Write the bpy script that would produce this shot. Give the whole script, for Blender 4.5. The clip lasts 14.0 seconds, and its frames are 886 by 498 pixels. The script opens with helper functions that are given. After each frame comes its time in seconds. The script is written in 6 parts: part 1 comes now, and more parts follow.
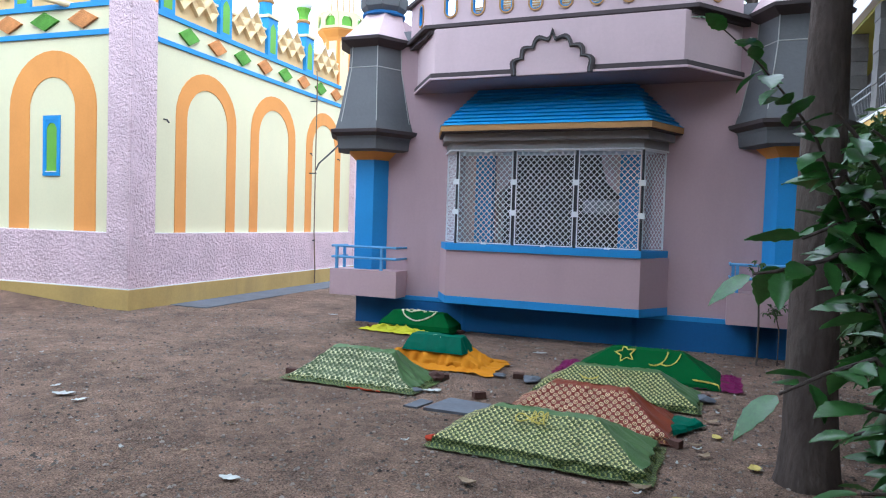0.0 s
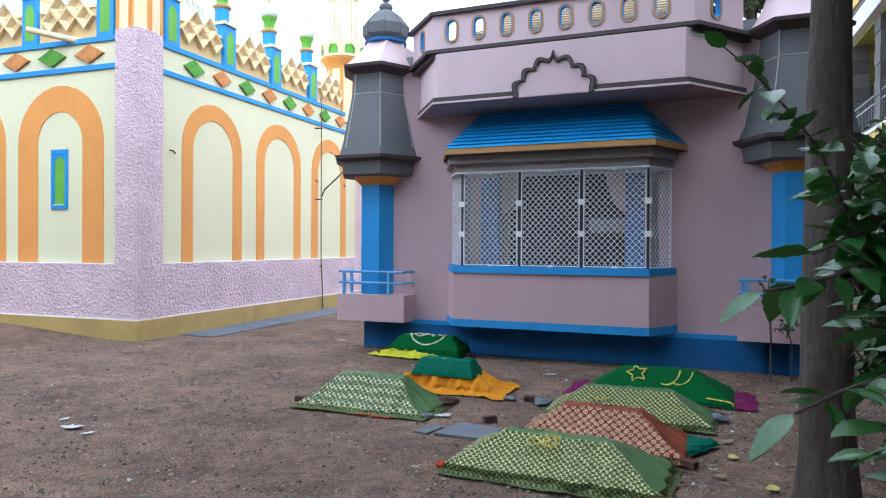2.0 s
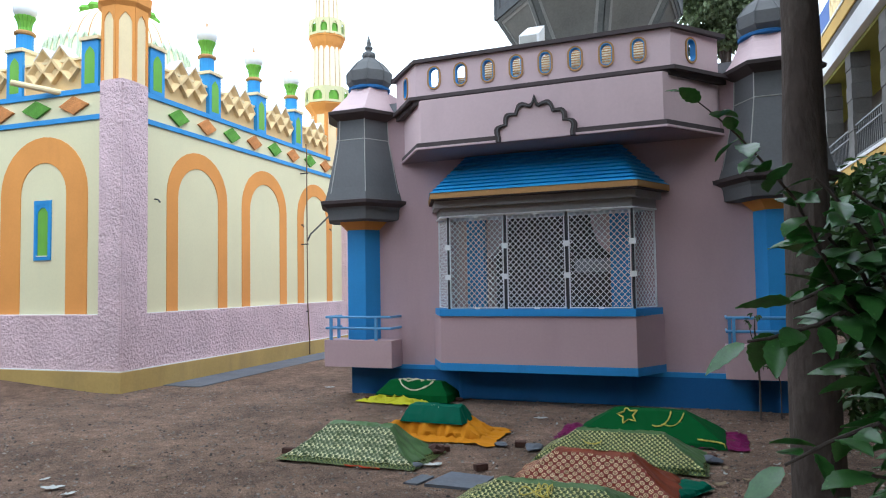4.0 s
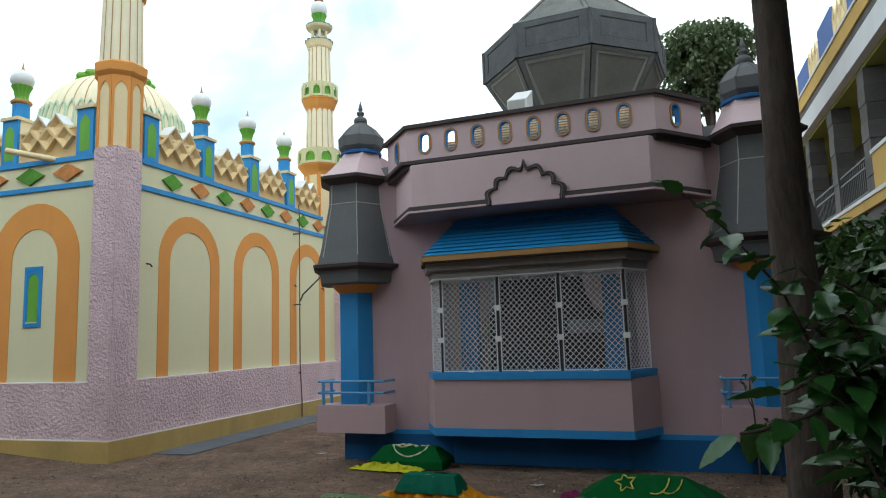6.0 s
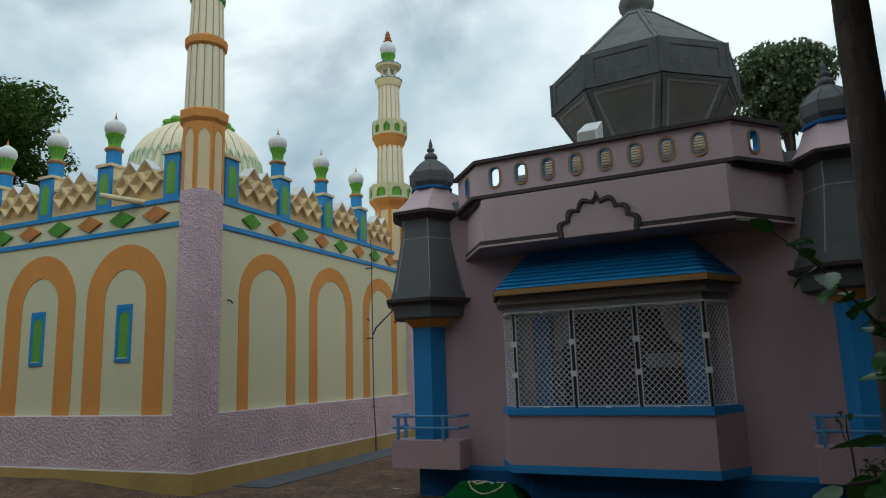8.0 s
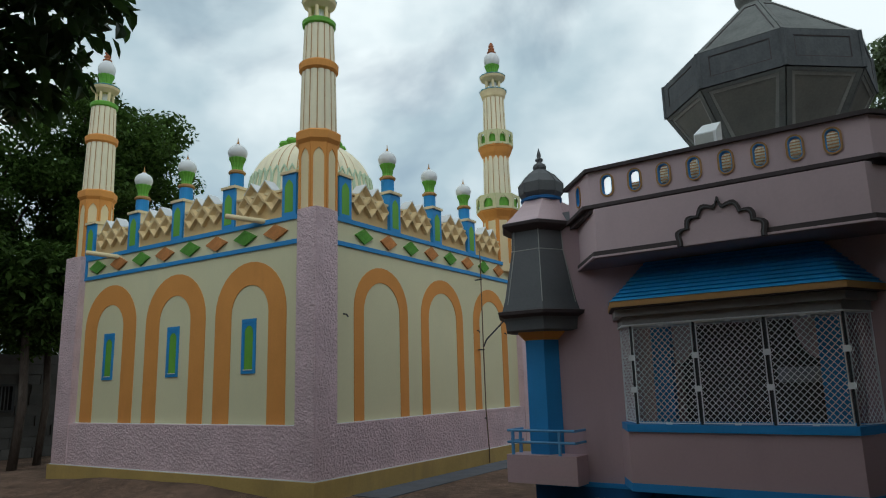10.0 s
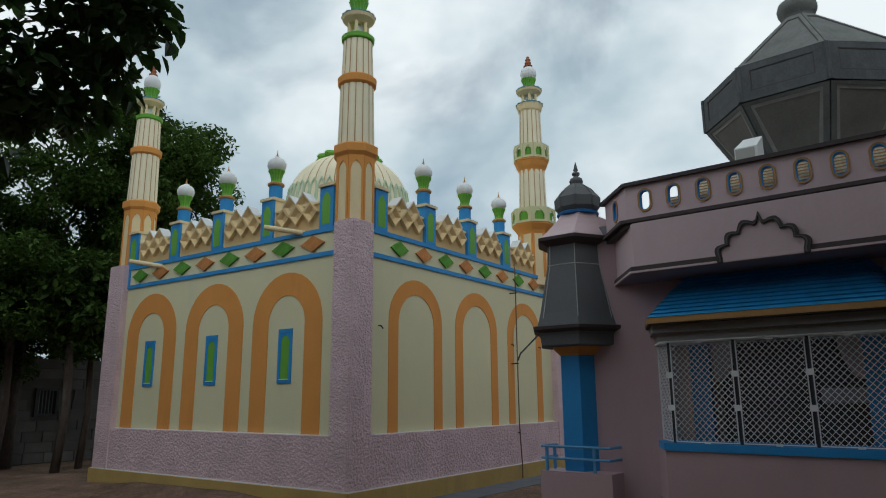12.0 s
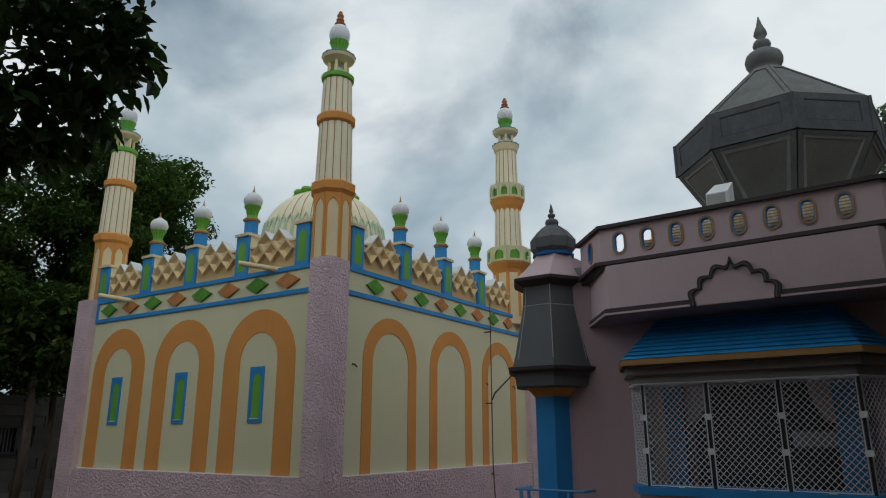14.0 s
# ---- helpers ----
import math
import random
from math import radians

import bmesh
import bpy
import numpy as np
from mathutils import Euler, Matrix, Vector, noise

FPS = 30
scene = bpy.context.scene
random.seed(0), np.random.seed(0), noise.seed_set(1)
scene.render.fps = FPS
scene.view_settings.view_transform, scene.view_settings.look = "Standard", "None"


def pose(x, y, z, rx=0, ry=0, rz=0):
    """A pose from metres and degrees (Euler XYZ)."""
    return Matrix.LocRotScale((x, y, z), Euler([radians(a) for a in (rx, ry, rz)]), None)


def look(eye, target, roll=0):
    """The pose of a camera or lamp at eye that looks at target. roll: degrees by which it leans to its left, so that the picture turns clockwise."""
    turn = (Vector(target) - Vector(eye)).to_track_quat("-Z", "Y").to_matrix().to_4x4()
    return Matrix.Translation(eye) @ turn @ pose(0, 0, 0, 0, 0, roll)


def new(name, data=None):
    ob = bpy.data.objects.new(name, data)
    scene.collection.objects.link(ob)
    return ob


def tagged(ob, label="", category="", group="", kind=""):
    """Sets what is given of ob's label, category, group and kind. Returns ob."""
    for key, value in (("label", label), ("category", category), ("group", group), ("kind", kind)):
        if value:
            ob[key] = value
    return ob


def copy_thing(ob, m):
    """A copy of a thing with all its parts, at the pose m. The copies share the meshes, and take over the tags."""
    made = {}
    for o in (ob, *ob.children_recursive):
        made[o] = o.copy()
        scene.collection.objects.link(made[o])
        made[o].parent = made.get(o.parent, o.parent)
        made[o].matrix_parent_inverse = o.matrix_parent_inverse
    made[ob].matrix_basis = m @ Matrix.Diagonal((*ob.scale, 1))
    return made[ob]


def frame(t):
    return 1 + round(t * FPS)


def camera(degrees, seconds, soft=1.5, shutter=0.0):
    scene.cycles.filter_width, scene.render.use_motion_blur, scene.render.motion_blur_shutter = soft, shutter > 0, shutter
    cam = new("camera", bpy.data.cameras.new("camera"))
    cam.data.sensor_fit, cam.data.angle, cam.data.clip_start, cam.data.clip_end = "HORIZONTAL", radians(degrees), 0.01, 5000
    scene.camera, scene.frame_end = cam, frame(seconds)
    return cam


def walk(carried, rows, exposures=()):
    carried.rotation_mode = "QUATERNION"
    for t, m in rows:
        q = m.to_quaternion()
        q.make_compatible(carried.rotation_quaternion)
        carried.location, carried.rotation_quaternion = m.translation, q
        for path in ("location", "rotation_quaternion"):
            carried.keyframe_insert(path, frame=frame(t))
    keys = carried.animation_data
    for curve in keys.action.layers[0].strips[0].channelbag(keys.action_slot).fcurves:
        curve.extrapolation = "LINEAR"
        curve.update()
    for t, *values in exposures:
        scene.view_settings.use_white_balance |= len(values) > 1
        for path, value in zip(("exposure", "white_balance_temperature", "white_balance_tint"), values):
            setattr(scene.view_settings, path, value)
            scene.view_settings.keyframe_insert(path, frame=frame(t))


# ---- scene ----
cam = camera(65.8, 14.0, soft=1.1)
PATH = [
    (0, (0.029, 0.024, 1.505), (-0.619, 1.915, 1.428), 1.8),
    (0.5, (0.029, 0.022, 1.504), (-0.638, 1.906, 1.434), 1.0),
    (1, (0.035, 0.035, 1.503), (-0.641, 1.916, 1.448), 0.8),
    (1.5, (0.033, 0.031, 1.506), (-0.645, 1.912, 1.468), 0.5),
    (2, (0.033, 0.044, 1.513), (-0.637, 1.928, 1.501), 0.3),
    (2.5, (0.024, 0.047, 1.523), (-0.642, 1.933, 1.538), -0.1),
    (3, (0.036, 0.056, 1.526), (-0.621, 1.944, 1.573), -0.7),
    (5.5, (0.049, 0.011, 1.686), (-0.552, 1.907, 1.894), -1.1),
    (6, (0.067, 0.023, 1.709), (-0.54, 1.912, 1.963), -1.8),
    (6.5, (0.057, 0.027, 1.717), (-0.557, 1.911, 1.988), -1.8),
    (7, (0.062, 0.014, 1.745), (-0.586, 1.881, 2.052), -1.9),
    (7.5, (0.035, -0.001, 1.756), (-0.674, 1.839, 2.088), -1.9),
    (8, (0.035, -0.014, 1.753), (-0.751, 1.792, 2.102), -1.9),
    (8.5, (-0.01, 0.05, 1.771), (-0.882, 1.814, 2.127), -1.9),
    (11, (-0.044, -0.045, 1.816), (-1.161, 1.564, 2.222), -1.0),
    (11.5, (-0.047, -0.041, 1.819), (-1.179, 1.555, 2.234), -0.6),
    (12, (-0.042, -0.046, 1.817), (-1.174, 1.549, 2.238), -0.4),
    (12.5, (-0.036, -0.015, 1.826), (-1.134, 1.591, 2.29), -0.1),
    (13, (-0.027, -0.025, 1.837), (-1.091, 1.589, 2.351), -0.1),
    (13.5, (-0.033, -0.047, 1.853), (-1.087, 1.569, 2.379), -0.0),
    (14, (-0.05, -0.083, 1.864), (-1.106, 1.533, 2.386), -0.1),
]
EXPOSURES = [(0, 0.68, 5300, 9), (3, 0.44, 5350, 9), (5.3, -0.2, 5950, 3), (6.5, -0.82, 5950, 1), (8.5, -1.5, 5850, 0), (11, -1.52, 5900, 2), (14, -1.76, 6000, 5)]
walk(cam, [(t, look(eye, target, roll)) for t, eye, target, roll in PATH], EXPOSURES)
SKY_STRENGTH, SKY_BLUE, SUN_STRENGTH = 1.0, 0.19, 1.3

# ---- light ----
world = bpy.data.worlds.new("overcast_sky")
scene.world = world
world.use_nodes = True
wn, wl = world.node_tree.nodes, world.node_tree.links
wn.clear()
sky = wn.new("ShaderNodeTexSky")
sky.sky_type, sky.sun_disc = "NISHITA", False
sky.sun_elevation, sky.sun_rotation = radians(42), radians(138)
sky_gain = wn.new("ShaderNodeMix")
sky_gain.data_type, sky_gain.blend_type = "RGBA", "MULTIPLY"
sky_gain.inputs[0].default_value = 1.0
sky_gain.inputs[7].default_value = (SKY_BLUE, SKY_BLUE, SKY_BLUE, 1)
wl.new(sky.outputs[0], sky_gain.inputs[6])
wtc = wn.new("ShaderNodeTexCoord")
wmap = wn.new("ShaderNodeMapping")
wmap.inputs["Scale"].default_value = (1.0, 1.0, 1.5)
wl.new(wtc.outputs["Generated"], wmap.inputs[0])
cloud = wn.new("ShaderNodeTexNoise")
cloud.inputs["Scale"].default_value, cloud.inputs["Detail"].default_value = 2.2, 7.0
cloud.inputs["Roughness"].default_value = 0.52
cloud.inputs["Distortion"].default_value = 0.35
wl.new(wmap.outputs[0], cloud.inputs["Vector"])
cover = wn.new("ShaderNodeValToRGB")
cover.color_ramp.elements[0].position, cover.color_ramp.elements[1].position = 0.24, 0.47
wl.new(cloud.outputs[0], cover.inputs[0])
tone = wn.new("ShaderNodeTexNoise")
tone.inputs["Scale"].default_value, tone.inputs["Detail"].default_value = 2.6, 6.0
wl.new(wmap.outputs[0], tone.inputs["Vector"])
shade = wn.new("ShaderNodeValToRGB")
shade.color_ramp.elements[0].position, shade.color_ramp.elements[1].position = 0.40, 0.60
shade.color_ramp.elements[0].color = (1.5, 1.7, 1.8, 1)
shade.color_ramp.elements[1].color = (2.75, 2.72, 2.66, 1)
wl.new(tone.outputs[0], shade.inputs[0])
mixsky = wn.new("ShaderNodeMix")
mixsky.data_type = "RGBA"
wl.new(cover.outputs[0], mixsky.inputs[0])
wl.new(sky_gain.outputs[2], mixsky.inputs[6])
wl.new(shade.outputs[0], mixsky.inputs[7])
back = wn.new("ShaderNodeBackground")
back.inputs[1].default_value = SKY_STRENGTH
wl.new(mixsky.outputs[2], back.inputs[0])
wout = wn.new("ShaderNodeOutputWorld")
wl.new(back.outputs[0], wout.inputs[0])

sun = new("sun", bpy.data.lights.new("sun", "SUN"))
sun.data.energy, sun.data.angle, sun.data.color = SUN_STRENGTH, radians(30), (1.0, 0.95, 0.88)
sun.matrix_world = look((9.0, -8.0, 11.0), (0, 0, 0))


# ---- materials ----
def material(name, base, rough=0.8, var=0.12, scale=3.0, fine=40.0, bump=0.15, metal=0.0, stain=None, stain_amount=0.3,
             dist=0.01, spec=0.3, per_object=0.0, stretch=(1, 1, 1)):
    """A painted, plastered or earthy surface: colour shifted at two scales, stains and fine relief."""
    m = bpy.data.materials.new(name)
    m.use_nodes = True
    n, l = m.node_tree.nodes, m.node_tree.links
    b = n["Principled BSDF"]
    b.inputs["Roughness"].default_value, b.inputs["Metallic"].default_value = rough, metal
    b.inputs["Specular IOR Level"].default_value = spec
    tc = n.new("ShaderNodeTexCoord")
    mp = n.new("ShaderNodeMapping")
    mp.inputs["Scale"].default_value = stretch
    l.new(tc.outputs["Object"], mp.inputs[0])
    big = n.new("ShaderNodeTexNoise")
    big.inputs["Scale"].default_value, big.inputs["Detail"].default_value = scale, 6
    small = n.new("ShaderNodeTexNoise")
    small.inputs["Scale"].default_value, small.inputs["Detail"].default_value = fine, 4
    l.new(mp.outputs[0], big.inputs["Vector"])
    l.new(mp.outputs[0], small.inputs["Vector"])
    ramp = n.new("ShaderNodeValToRGB")
    ramp.color_ramp.elements[0].position, ramp.color_ramp.elements[1].position = 0.3, 0.72
    ramp.color_ramp.elements[0].color = (*[c * (1 - var) for c in base], 1)
    ramp.color_ramp.elements[1].color = (*[min(1, c * (1 + var)) for c in base], 1)
    add = n.new("ShaderNodeMath")
    add.operation = "MULTIPLY_ADD"
    add.inputs[1].default_value = 0.35
    l.new(small.outputs[0], add.inputs[0])
    half = n.new("ShaderNodeMath")
    half.operation = "MULTIPLY"
    half.inputs[1].default_value = 0.65
    l.new(big.outputs[0], half.inputs[0])
    l.new(half.outputs[0], add.inputs[2])
    l.new(add.outputs[0], ramp.inputs[0])
    col = ramp.outputs[0]
    if stain:
        st = n.new("ShaderNodeTexNoise")
        st.inputs["Scale"].default_value, st.inputs["Detail"].default_value = scale * 0.6, 8
        st.inputs["Roughness"].default_value = 0.65
        mp2 = n.new("ShaderNodeMapping")
        mp2.inputs["Scale"].default_value = (1.6, 1.6, 0.4)
        mp2.inputs["Location"].default_value = (3.1, 1.7, 0.4)
        l.new(tc.outputs["Object"], mp2.inputs[0])
        l.new(mp2.outputs[0], st.inputs["Vector"])
        sr = n.new("ShaderNodeValToRGB")
        sr.color_ramp.elements[0].position, sr.color_ramp.elements[1].position = 0.52, 0.78
        sr.color_ramp.elements[1].color = (stain_amount, stain_amount, stain_amount, 1)
        l.new(st.outputs[0], sr.inputs[0])
        mx = n.new("ShaderNodeMix")
        mx.data_type = "RGBA"
        l.new(sr.outputs[0], mx.inputs[0])
        l.new(col, mx.inputs[6])
        mx.inputs[7].default_value = (*stain, 1)
        col = mx.outputs[2]
    if per_object:
        oi = n.new("ShaderNodeObjectInfo")
        rg = n.new("ShaderNodeMapRange")
        rg.inputs[3].default_value, rg.inputs[4].default_value = 1 - per_object, 1 + per_object
        l.new(oi.outputs["Random"], rg.inputs[0])
        hs = n.new("ShaderNodeHueSaturation")
        l.new(rg.outputs[0], hs.inputs["Value"])
        l.new(col, hs.inputs["Color"])
        col = hs.outputs[0]
    l.new(col, b.inputs["Base Color"])
    if bump:
        bp = n.new("ShaderNodeBump")
        bp.inputs["Strength"].default_value, bp.inputs["Distance"].default_value = bump, dist
        l.new(small.outputs[0], bp.inputs["Height"])
        l.new(bp.outputs[0], b.inputs["Normal"])
    return m


def stucco(name, base):
    """Coarse thrown plaster: lumps a few centimetres across with deep relief."""
    m = material(name, base, 0.92, 0.14, 2.0, 30, 0, stain=(0.42, 0.36, 0.36), stain_amount=0.25)
    n, l = m.node_tree.nodes, m.node_tree.links
    tc = n.new("ShaderNodeTexCoord")
    v = n.new("ShaderNodeTexVoronoi")
    v.feature = "SMOOTH_F1"
    v.inputs["Scale"].default_value = 20
    ns = n.new("ShaderNodeTexNoise")
    ns.inputs["Scale"].default_value, ns.inputs["Detail"].default_value = 26, 5
    wob = n.new("ShaderNodeMix")
    wob.data_type, wob.blend_type = "RGBA", "ADD"
    wob.inputs[0].default_value = 0.12
    l.new(tc.outputs["Object"], wob.inputs[6])
    l.new(ns.outputs["Color"], wob.inputs[7])
    l.new(tc.outputs["Object"], ns.inputs["Vector"])
    l.new(wob.outputs[2], v.inputs["Vector"])
    add = n.new("ShaderNodeMath")
    add.operation = "ADD"
    l.new(v.outputs["Distance"], add.inputs[0])
    l.new(ns.outputs[0], add.inputs[1])
    bp = n.new("ShaderNodeBump")
    bp.inputs["Strength"].default_value, bp.inputs["Distance"].default_value = 0.85, 0.036
    l.new(add.outputs[0], bp.inputs["Height"])
    l.new(bp.outputs[0], n["Principled BSDF"].inputs["Normal"])
    return m


CREAM = material("cream_wall_paint", (0.69, 0.655, 0.43), 0.85, 0.05, 0.7, 30, 0.12, stain=(0.52, 0.55, 0.40), stain_amount=0.3)
CREAM2 = material("cream_trim_paint", (0.78, 0.65, 0.40), 0.85, 0.08, 2.0, 40, 0.15, stain=(0.45, 0.38, 0.25), stain_amount=0.4)
SHELL = material("ivory_rib_paint", (0.80, 0.73, 0.54), 0.85, 0.07, 2.0, 40, 0.12, stain=(0.50, 0.44, 0.32), stain_amount=0.35)
ORANGE = material("orange_paint", (0.68, 0.30, 0.075), 0.8, 0.07, 1.5, 35, 0.12, stain=(0.42, 0.17, 0.05), stain_amount=0.35)
TILE_O = material("rough_orange_tile", (0.56, 0.24, 0.08), 0.9, 0.25, 10, 60, 0.9, dist=0.02, per_object=0.12)
TILE_G = material("rough_green_tile", (0.13, 0.34, 0.05), 0.9, 0.25, 10, 60, 0.9, dist=0.02, per_object=0.12)
BLUE = material("sky_blue_paint", (0.045, 0.27, 0.62), 0.55, 0.10, 2.0, 40, 0.1, stain=(0.03, 0.16, 0.36), stain_amount=0.4)
GREEN = material("bright_green_paint", (0.16, 0.40, 0.05), 0.6, 0.10, 3.0, 40, 0.1, stain=(0.07, 0.2, 0.03), stain_amount=0.4)
YELLOW = material("yellow_ochre_paint", (0.47, 0.33, 0.115), 0.85, 0.15, 1.2, 30, 0.2, stain=(0.25, 0.18, 0.10), stain_amount=0.6)
WHITE = material("white_enamel", (0.72, 0.73, 0.74), 0.4, 0.06, 3, 40, 0.06, stain=(0.45, 0.47, 0.48), stain_amount=0.4)
STUCCO = stucco("pink_thrown_plaster", (0.69, 0.52, 0.56))
PINK = material("dusty_pink_paint", (0.49, 0.345, 0.365), 0.85, 0.06, 0.8, 30, 0.12, stain=(0.30, 0.21, 0.23), stain_amount=0.35)
PINK2 = material("pale_pink_paint", (0.63, 0.485, 0.51), 0.85, 0.06, 0.8, 30, 0.12, stain=(0.36, 0.27, 0.29), stain_amount=0.35)
GREY = material("dark_grey_paint", (0.128, 0.131, 0.137), 0.8, 0.12, 1.5, 30, 0.2, stain=(0.17, 0.165, 0.16), stain_amount=0.5)
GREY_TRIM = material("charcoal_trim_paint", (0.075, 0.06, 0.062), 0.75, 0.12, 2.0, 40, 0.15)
DOME = material("weathered_grey_cement", (0.15, 0.153, 0.145), 0.85, 0.35, 2.2, 25, 0.35, stain=(0.075, 0.075, 0.07), stain_amount=0.75)
# darker and bluer than the dome's other facets
BAND = material("dark_blue_grey_cement", (0.10, 0.105, 0.112), 0.85, 0.3, 2.2, 25, 0.35, stain=(0.20, 0.205, 0.20), stain_amount=0.6)
LINE = material("pale_grey_line_paint", (0.42, 0.42, 0.40), 0.8, 0.08, 4, 40, 0.05)
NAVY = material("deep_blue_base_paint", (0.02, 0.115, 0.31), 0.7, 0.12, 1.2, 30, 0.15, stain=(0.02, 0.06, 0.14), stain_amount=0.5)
TANBR = material("tan_brown_trim_paint", (0.42, 0.235, 0.09), 0.8, 0.1, 3, 40, 0.1)
STEEL = material("painted_blue_steel", (0.12, 0.32, 0.58), 0.4, 0.1, 6, 60, 0.05)
WIRE = material("white_painted_steel_mesh", (0.84, 0.84, 0.85), 0.5, 0.08, 6, 60, 0.05)
DARKSTEEL = material("dark_steel", (0.06, 0.06, 0.065), 0.5, 0.15, 6, 60, 0.05, metal=0.4)
CONCRETE = material("old_concrete", (0.24, 0.25, 0.27), 0.9, 0.18, 2, 30, 0.3, stain=(0.16, 0.13, 0.11), stain_amount=0.6)
# wall pink darkened to brown to carry the shade under the overhang
SOFFIT = material("shade_toned_underside_paint", (0.30, 0.21, 0.225), 0.9, 0.15, 1.2, 25, 0.15)
# plaster coloured near black to put the room's shade into it
SHADE_IN = material("shade_dark_interior_plaster", (0.06, 0.055, 0.055), 0.9, 0.1, 1, 20, 0.1)


# ---- building blocks ----
def part(name, bm, mat, parent=None, label="", smooth=False, bevel=0.0, m=None, recalc=True):
    if bevel:
        edges = [e for e in bm.edges if len(e.link_faces) == 2 and e.calc_face_angle(0) > 0.5]
        bmesh.ops.bevel(bm, geom=edges, offset=bevel, segments=2, affect="EDGES", clamp_overlap=True)
    if recalc:
        bmesh.ops.recalc_face_normals(bm, faces=bm.faces)
    if smooth:
        for fc in bm.faces:
            fc.smooth = True
    me = bpy.data.meshes.new(name)
    bm.to_mesh(me)
    bm.free()
    for one in (mat if isinstance(mat, (list, tuple)) else [mat]):
        me.materials.append(one)
    ob = new(name, me)
    if parent:
        ob.parent = parent
    if m is not None:
        ob.matrix_local = m
    if label:
        tagged(ob, label)
    return ob


def again(ob, m, parent=None):
    """Another part on the same mesh (with its sub-parts)."""
    o = ob.copy()
    scene.collection.objects.link(o)
    o.parent = parent or ob.parent
    o.matrix_local = m
    for c in ob.children:
        d = c.copy()
        scene.collection.objects.link(d)
        d.parent = o
        d.matrix_parent_inverse = Matrix()
        d.matrix_local = c.matrix_local
    return o


def thing(name, label, category, m=None, group="", kind=""):
    ob = new(name)
    if m is not None:
        ob.matrix_world = m
    return tagged(ob, label, category, group, kind)


def box(x0, x1, y0, y1, z0, z1, bm=None):
    bm = bm or bmesh.new()
    v = [bm.verts.new((x, y, z)) for z in (z0, z1) for x, y in ((x0, y0), (x1, y0), (x1, y1), (x0, y1))]
    for q in ((3, 2, 1, 0), (4, 5, 6, 7), (0, 1, 5, 4), (1, 2, 6, 5), (2, 3, 7, 6), (3, 0, 4, 7)):
        bm.faces.new([v[i] for i in q])
    return bm


def prism(pts, z0, z1, bm=None):
    """An upright prism over a plan polygon."""
    bm = bm or bmesh.new()
    lo = [bm.verts.new((x, y, z0)) for x, y in pts]
    hi = [bm.verts.new((x, y, z1)) for x, y in pts]
    bm.faces.new(lo[::-1])
    bm.faces.new(hi)
    for i in range(len(pts)):
        j = (i + 1) % len(pts)
        bm.faces.new((lo[i], lo[j], hi[j], hi[i]))
    return bm


def slab(pts, y0, y1, bm=None):
    """A flat shape given in x and z, as thick as from y0 to y1."""
    bm = bm or bmesh.new()
    a = [bm.verts.new((x, y0, z)) for x, z in pts]
    b = [bm.verts.new((x, y1, z)) for x, z in pts]
    bm.faces.new(a)
    bm.faces.new(b[::-1])
    for i in range(len(pts)):
        j = (i + 1) % len(pts)
        bm.faces.new((a[j], a[i], b[i], b[j]))
    return bm


def ring_slab(outer, inner, y0, y1, closed=True, bm=None):
    """A flat band between two lines of equal length, in x and z."""
    bm = bm or bmesh.new()
    n = len(outer)
    rows = [[bm.verts.new((x, y, z)) for x, z in line] for line, y in ((outer, y0), (inner, y0), (inner, y1), (outer, y1))]
    for i in range(n if closed else n - 1):
        j = (i + 1) % n
        for a, b in ((0, 1), (1, 2), (2, 3), (3, 0)):
            bm.faces.new((rows[a][i], rows[a][j], rows[b][j], rows[b][i]))
    if not closed:
        for i in (0, n - 1):
            bm.faces.new([r[i] for r in rows])
    return bm


def lathe(profile, n=24, phase=0.0, centre=(0, 0), bm=None, ripple=0.0, count=12):
    """Turned round the upright axis; profile: radius and height. ripple gives flutes or ribs."""
    bm = bm or bmesh.new()
    rings = []
    for r, z in profile:
        ring = []
        for k in range(n):
            a = phase + 2 * math.pi * k / n
            q = r * (1 + ripple * abs(math.sin(count * a / 2)) - ripple) if ripple else r
            ring.append(bm.verts.new((centre[0] + q * math.cos(a), centre[1] + q * math.sin(a), z)))
        rings.append(ring)
    for a, b in zip(rings, rings[1:]):
        for k in range(n):
            j = (k + 1) % n
            bm.faces.new((a[k], a[j], b[j], b[k]))
    bm.faces.new(rings[0][::-1])
    bm.faces.new(rings[-1])
    return bm


def tube(pts, r, n=6, bm=None):
    bm = bm or bmesh.new()
    pts = [Vector(p) for p in pts]
    rings = []
    for i, p in enumerate(pts):
        d = (pts[min(i + 1, len(pts) - 1)] - pts[max(i - 1, 0)]).normalized()
        side = d.cross(Vector((0, 0, 1)) if abs(d.z) < 0.95 else Vector((1, 0, 0))).normalized()
        up = side.cross(d)
        rr = r[i] if isinstance(r, (list, tuple)) else r
        rings.append([bm.verts.new(p + rr * (math.cos(2 * math.pi * k / n) * side + math.sin(2 * math.pi * k / n) * up)) for k in range(n)])
    for a, b in zip(rings, rings[1:]):
        for k in range(n):
            j = (k + 1) % n
            bm.faces.new((a[k], a[j], b[j], b[k]))
    bm.faces.new(rings[0][::-1])
    bm.faces.new(rings[-1])
    return bm


def arch_line(x, half, z0, top, n=16, stilt=1.0):
    """Up one side, over a round head and down the other."""
    spring = top - half * stilt
    pts = [(x - half, z0)]
    for k in range(n + 1):
        a = math.pi - math.pi * k / n
        pts.append((x + half * math.cos(a), spring + half * stilt * math.sin(a)))
    return pts + [(x + half, z0)]


